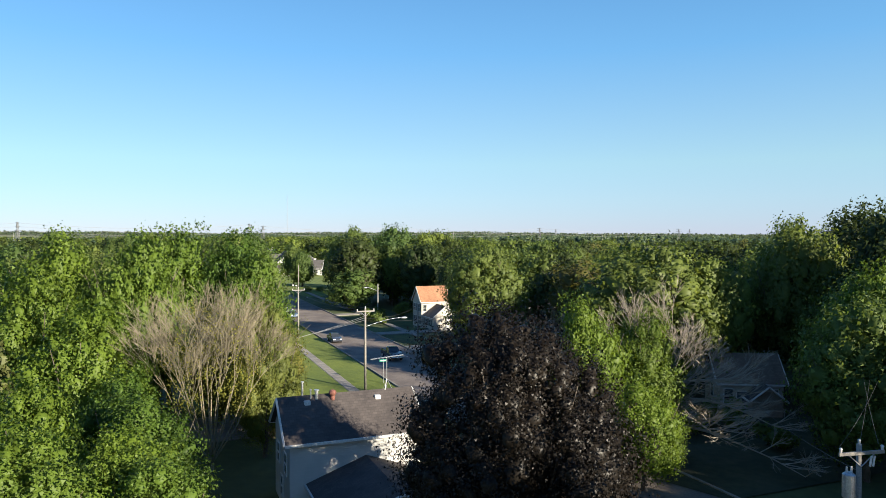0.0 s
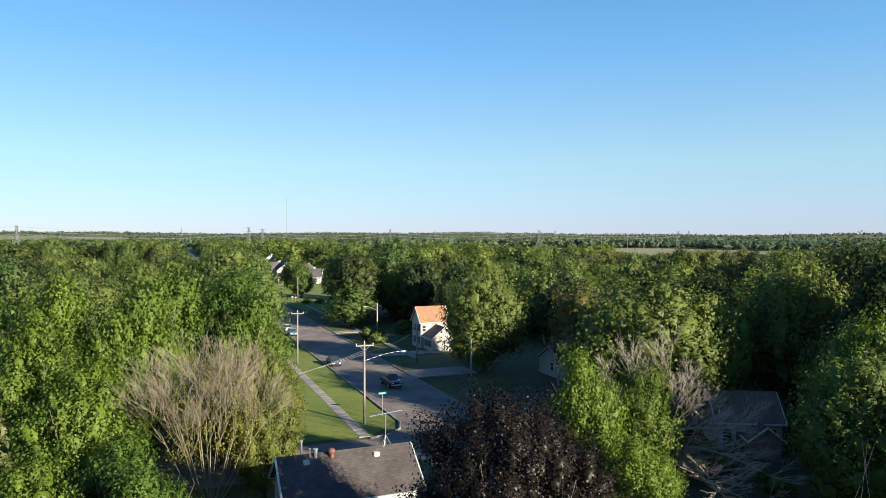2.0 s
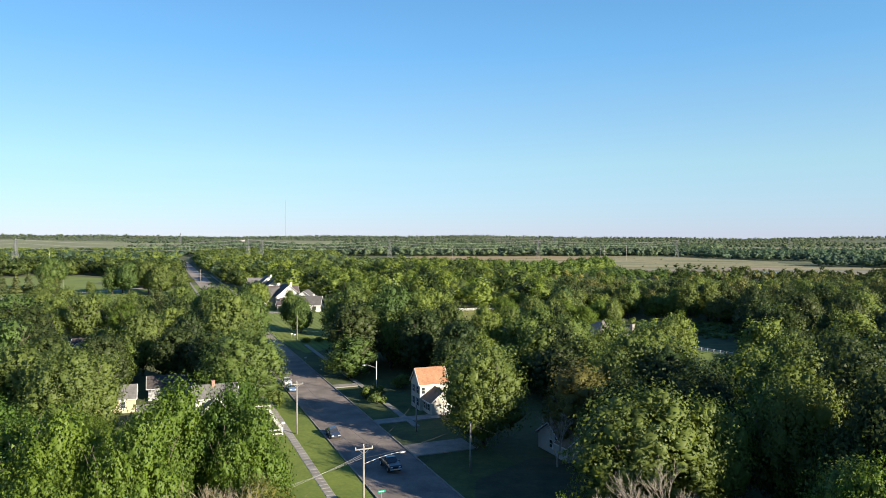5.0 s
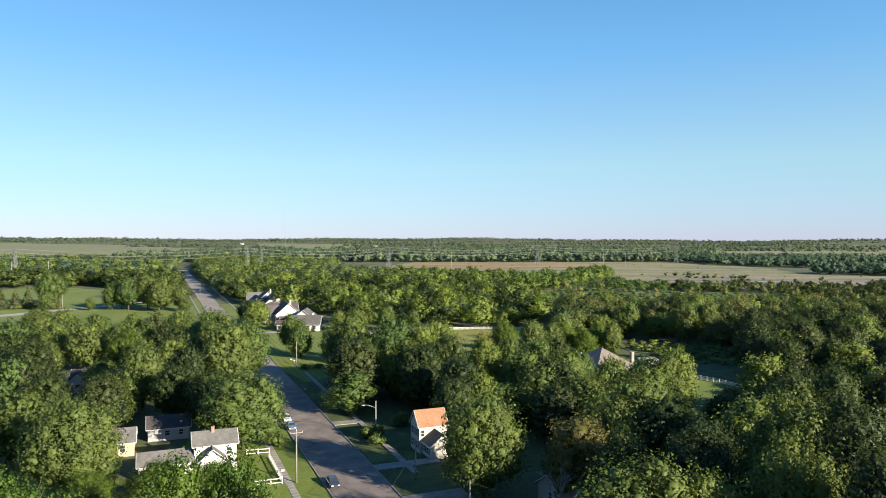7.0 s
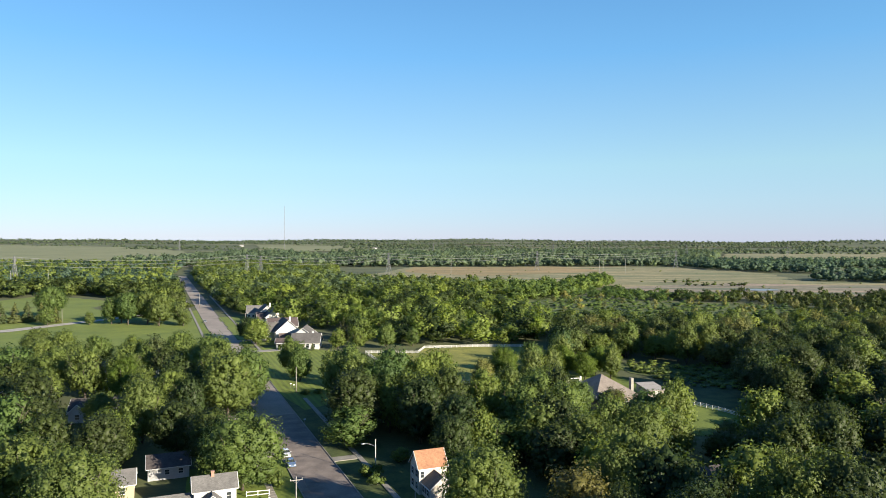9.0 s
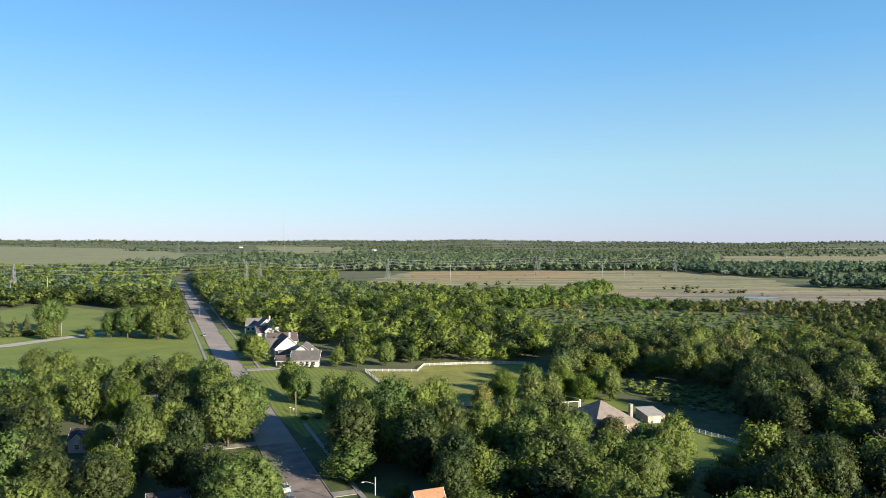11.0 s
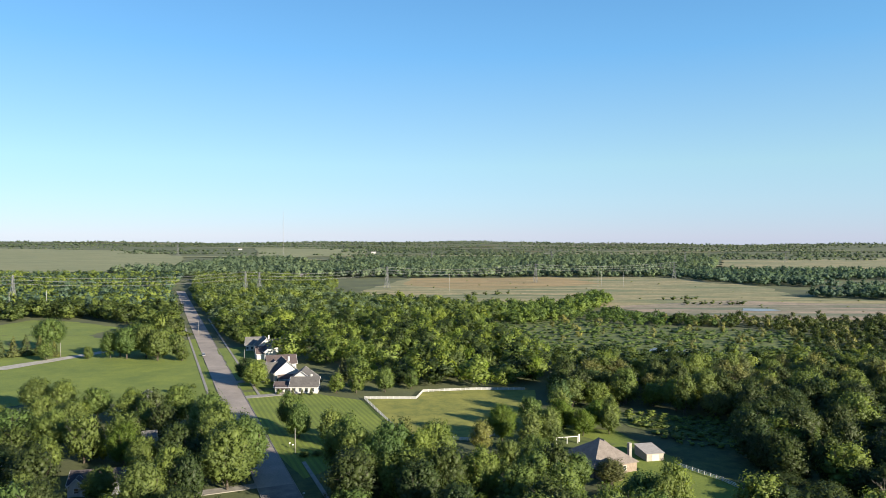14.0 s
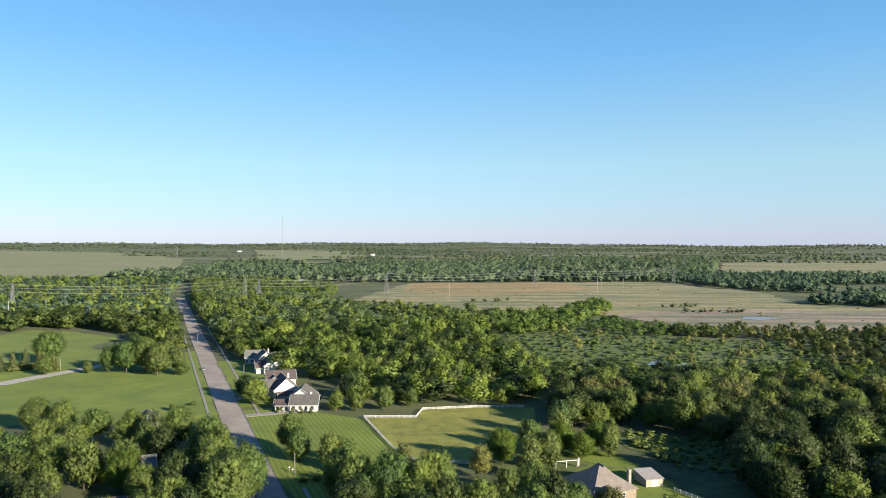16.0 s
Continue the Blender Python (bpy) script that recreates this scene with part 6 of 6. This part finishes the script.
def loft(bm, sections):
    """A hull through rings of (x, z) at stations along y."""
    rings = [[bm.verts.new((x, y, z)) for x, z in ring] for y, ring in sections]
    n = len(rings[0])
    for a, b2 in zip(rings, rings[1:]):
        for k in range(n):
            bm.faces.new((a[k], a[(k + 1) % n], b2[(k + 1) % n], b2[k]))
    bm.faces.new(rings[0][::-1])
    bm.faces.new(rings[-1])
    bmesh.ops.recalc_face_normals(bm, faces=bm.faces)


def car(x, y, turn, paint, label, truck=False, length=4.6):
    c = thing("car" if not truck else "pickup_truck", pose(x, y, 0.08, 0, 0, turn), label, "car" if not truck else "pickup truck")
    w, L = (0.9, length / 2) if not truck else (0.98, length / 2)
    lift = 0.0 if not truck else 0.18
    def ring(half, z0, z1):
        return [(-half * 0.92, z0), (half * 0.92, z0), (half, z0 + 0.2), (half, z1 - 0.18), (half * 0.9, z1), (-half * 0.9, z1), (-half, z1 - 0.18), (-half, z0 + 0.2)]
    bm = bmesh.new()
    hood = 0.92 + lift * 1.5
    loft(bm, [(-L, ring(w * 0.86, 0.34 + lift, hood - 0.22)), (-L + 0.25, ring(w, 0.24 + lift, hood - 0.08)), (-L * 0.45, ring(w, 0.22 + lift, hood + 0.05)), (L * 0.5, ring(w, 0.22 + lift, hood + 0.06)), (L - 0.25, ring(w, 0.26 + lift, hood)), (L, ring(w * 0.88, 0.38 + lift, hood - 0.18))])
    part("body", bm, paint, c, smooth=False)
    def cab(half, z1):
        return [(-half * 1.1, hood), (half * 1.1, hood), (half, z1), (-half, z1)]
    top = 1.46 + lift * 2.0
    f0, f1, r0, r1 = (-L * 0.42, -L * 0.12, L * 0.38, L * 0.7) if not truck else (-L * 0.42, -L * 0.2, L * 0.08, L * 0.16)
    bm = bmesh.new()
    loft(bm, [(f0, cab(w * 0.78, hood + 0.03)), (f1, cab(w * 0.74, top - 0.04)), (r0, cab(w * 0.74, top - 0.04)), (r1, cab(w * 0.78, hood + 0.03))])
    part("cabin_glass", bm, GLASS, c, "dark window glass")
    bm = bmesh.new()
    loft(bm, [(f1 - 0.05, [(-w * 0.7, top - 0.06), (w * 0.7, top - 0.06), (w * 0.62, top), (-w * 0.62, top)]), (r0 + 0.05, [(-w * 0.7, top - 0.06), (w * 0.7, top - 0.06), (w * 0.62, top), (-w * 0.62, top)])])
    part("cabin_roof", bm, paint, c)
    if truck:
        bm = bmesh.new()
        box(bm, -w * 0.8, L * 0.2, hood + 0.04, w * 0.8, L - 0.12, hood + 0.09)
        part("load_bed", bm, DARK_TRIM, c, "dark open load bed")
    for sx in (-1, 1):
        for wy in (-L * 0.62, L * 0.6):
            bm = bmesh.new()
            r = 0.32 + lift * 0.35
            rod(bm, (sx * (w - 0.2), wy, r), (sx * (w + 0.02), wy, r), r, r, 18)
            wh = part("wheel", bm, TYRE, c)
            bm = bmesh.new()
            rod(bm, (sx * (w + 0.0), wy, r), (sx * (w + 0.035), wy, r), r * 0.62, r * 0.55, 14)
            part("rim", bm, METAL, wh)
        bm = bmesh.new()
        box(bm, sx * w * 0.62 - 0.18, -L - 0.015, 0.6 + lift * 1.4, sx * w * 0.62 + 0.18, -L + 0.12, 0.74 + lift * 1.4)
        part("headlight", bm, LAMP, c)
        bm = bmesh.new()
        box(bm, sx * (w + 0.14) - 0.1, f0 + 0.2, hood + 0.02, sx * (w + 0.14) + 0.1, f0 + 0.3, hood + 0.16)
        part("wing_mirror", bm, paint, c)
    bm = bmesh.new()
    box(bm, -w * 0.86, -L - 0.06, 0.36 + lift, w * 0.86, -L + 0.1, 0.52 + lift)
    part("bumper", bm, TRIM if truck else paint, c)
    bm = bmesh.new()
    box(bm, -w * 0.86, L - 0.1, 0.4 + lift, w * 0.86, L + 0.05, 0.56 + lift)
    part("bumper", bm, DARK_TRIM, c)
    return c


car(-18.7, 119.8, STREET_TURN, car_paint("dark_blue_paint", (0.05, 0.06, 0.085)), "dark blue sedan parked at the kerb")
car(-7.6, 103.4, STREET_TURN, car_paint("black_paint", (0.03, 0.03, 0.034)), "dark pickup truck with a chrome bumper on the street", True, 5.4)
car(-36.2, 162.3, STREET_TURN, car_paint("white_paint", (0.75, 0.75, 0.74)), "white car parked at the kerb")
car(-33.6, 155.4, STREET_TURN, car_paint("blue_paint", (0.16, 0.22, 0.34)), "blue car parked at the kerb")
car(-141, 416, STREET_TURN, car_paint("grey_paint", (0.2, 0.2, 0.21)), "small dark car on the far street")
car(-104, 423, STREET_TURN + 90, car_paint("silver_paint", (0.5, 0.5, 0.52)), "silver car on a driveway")

SIGN_GREEN = mottled("sign_green", (0.01, 0.16, 0.11), (0.02, 0.22, 0.15), 3.0, 12.0, 0.4)
sg = thing("street_sign", pose(-7.4, 86.3, 0, 0, 0, STREET_TURN), "green street sign on a thin metal post", "street sign")
bm = bmesh.new()
rod(bm, (0, 0, -0.2), (0, 0, 3.0), 0.035, 0.035, 8)
part("post", bm, METAL, sg)
bm = bmesh.new()
box(bm, -0.5, -0.02, 2.72, 0.5, 0.02, 3.0)
plate = part("plate", bm, SIGN_GREEN, sg, "green sign plate")
bm = bmesh.new()
box(bm, -0.38, -0.028, 2.82, 0.3, -0.022, 2.9)
part("lettering_bar", bm, TRIM, plate, "pale bar in place of lettering")
for x, y, z in ((-37.2, 190.1, 1.2), (-49.5, 234.5, 1.2), (-51, 236.5, 1.2), (-28.4, 124.5, 0.9)):
    mb = thing("mailbox", pose(x, y, 0, 0, 0, STREET_TURN + 90), "white mailbox on a short post", "mailbox", "mailboxes along the street")
    bm = bmesh.new()
    rod(bm, (0, 0, -0.2), (0, 0, z), 0.05, 0.05, 6)
    part("post", bm, POLE_WOOD, mb)
    bm = bmesh.new()
    box(bm, -0.15, -0.28, z, 0.15, 0.28, z + 0.18)
    v = bmesh.ops.create_cone(bm, cap_ends=True, segments=14, radius1=0.15, radius2=0.15, depth=0.56)["verts"]
    bmesh.ops.transform(bm, matrix=Matrix.Translation((0, 0, z + 0.18)) @ Matrix.Rotation(radians(90), 4, "X"), verts=v)
    part("box", bm, TRIM, mb)


# a white beam on posts behind the brick house
fr = thing("garden_frame", pose(45.0, 240, 0, 0, 0, 14), "white painted beam on posts in a yard", "frame")
for u in (-4.6, -0.6, 3.4):
    bm = bmesh.new()
    box(bm, u - 0.1, -0.1, -0.2, u + 0.1, 0.1, 2.4)
    part("post", bm, TRIM, fr)
bm = bmesh.new()
box(bm, -5.0, -0.1, 2.4, 3.8, 0.1, 2.65)
bmesh.ops.bevel(bm, geom=bm.edges[:], offset=0.03, segments=1, affect="EDGES")
part("beam", bm, TRIM, fr)
bm = bmesh.new()
box(bm, 3.55, -0.3, 0.6, 4.1, 0.3, 3.2)
bmesh.ops.bevel(bm, geom=bm.edges[:], offset=0.05, segments=1, affect="EDGES")
part("panel", bm, TRIM, fr)
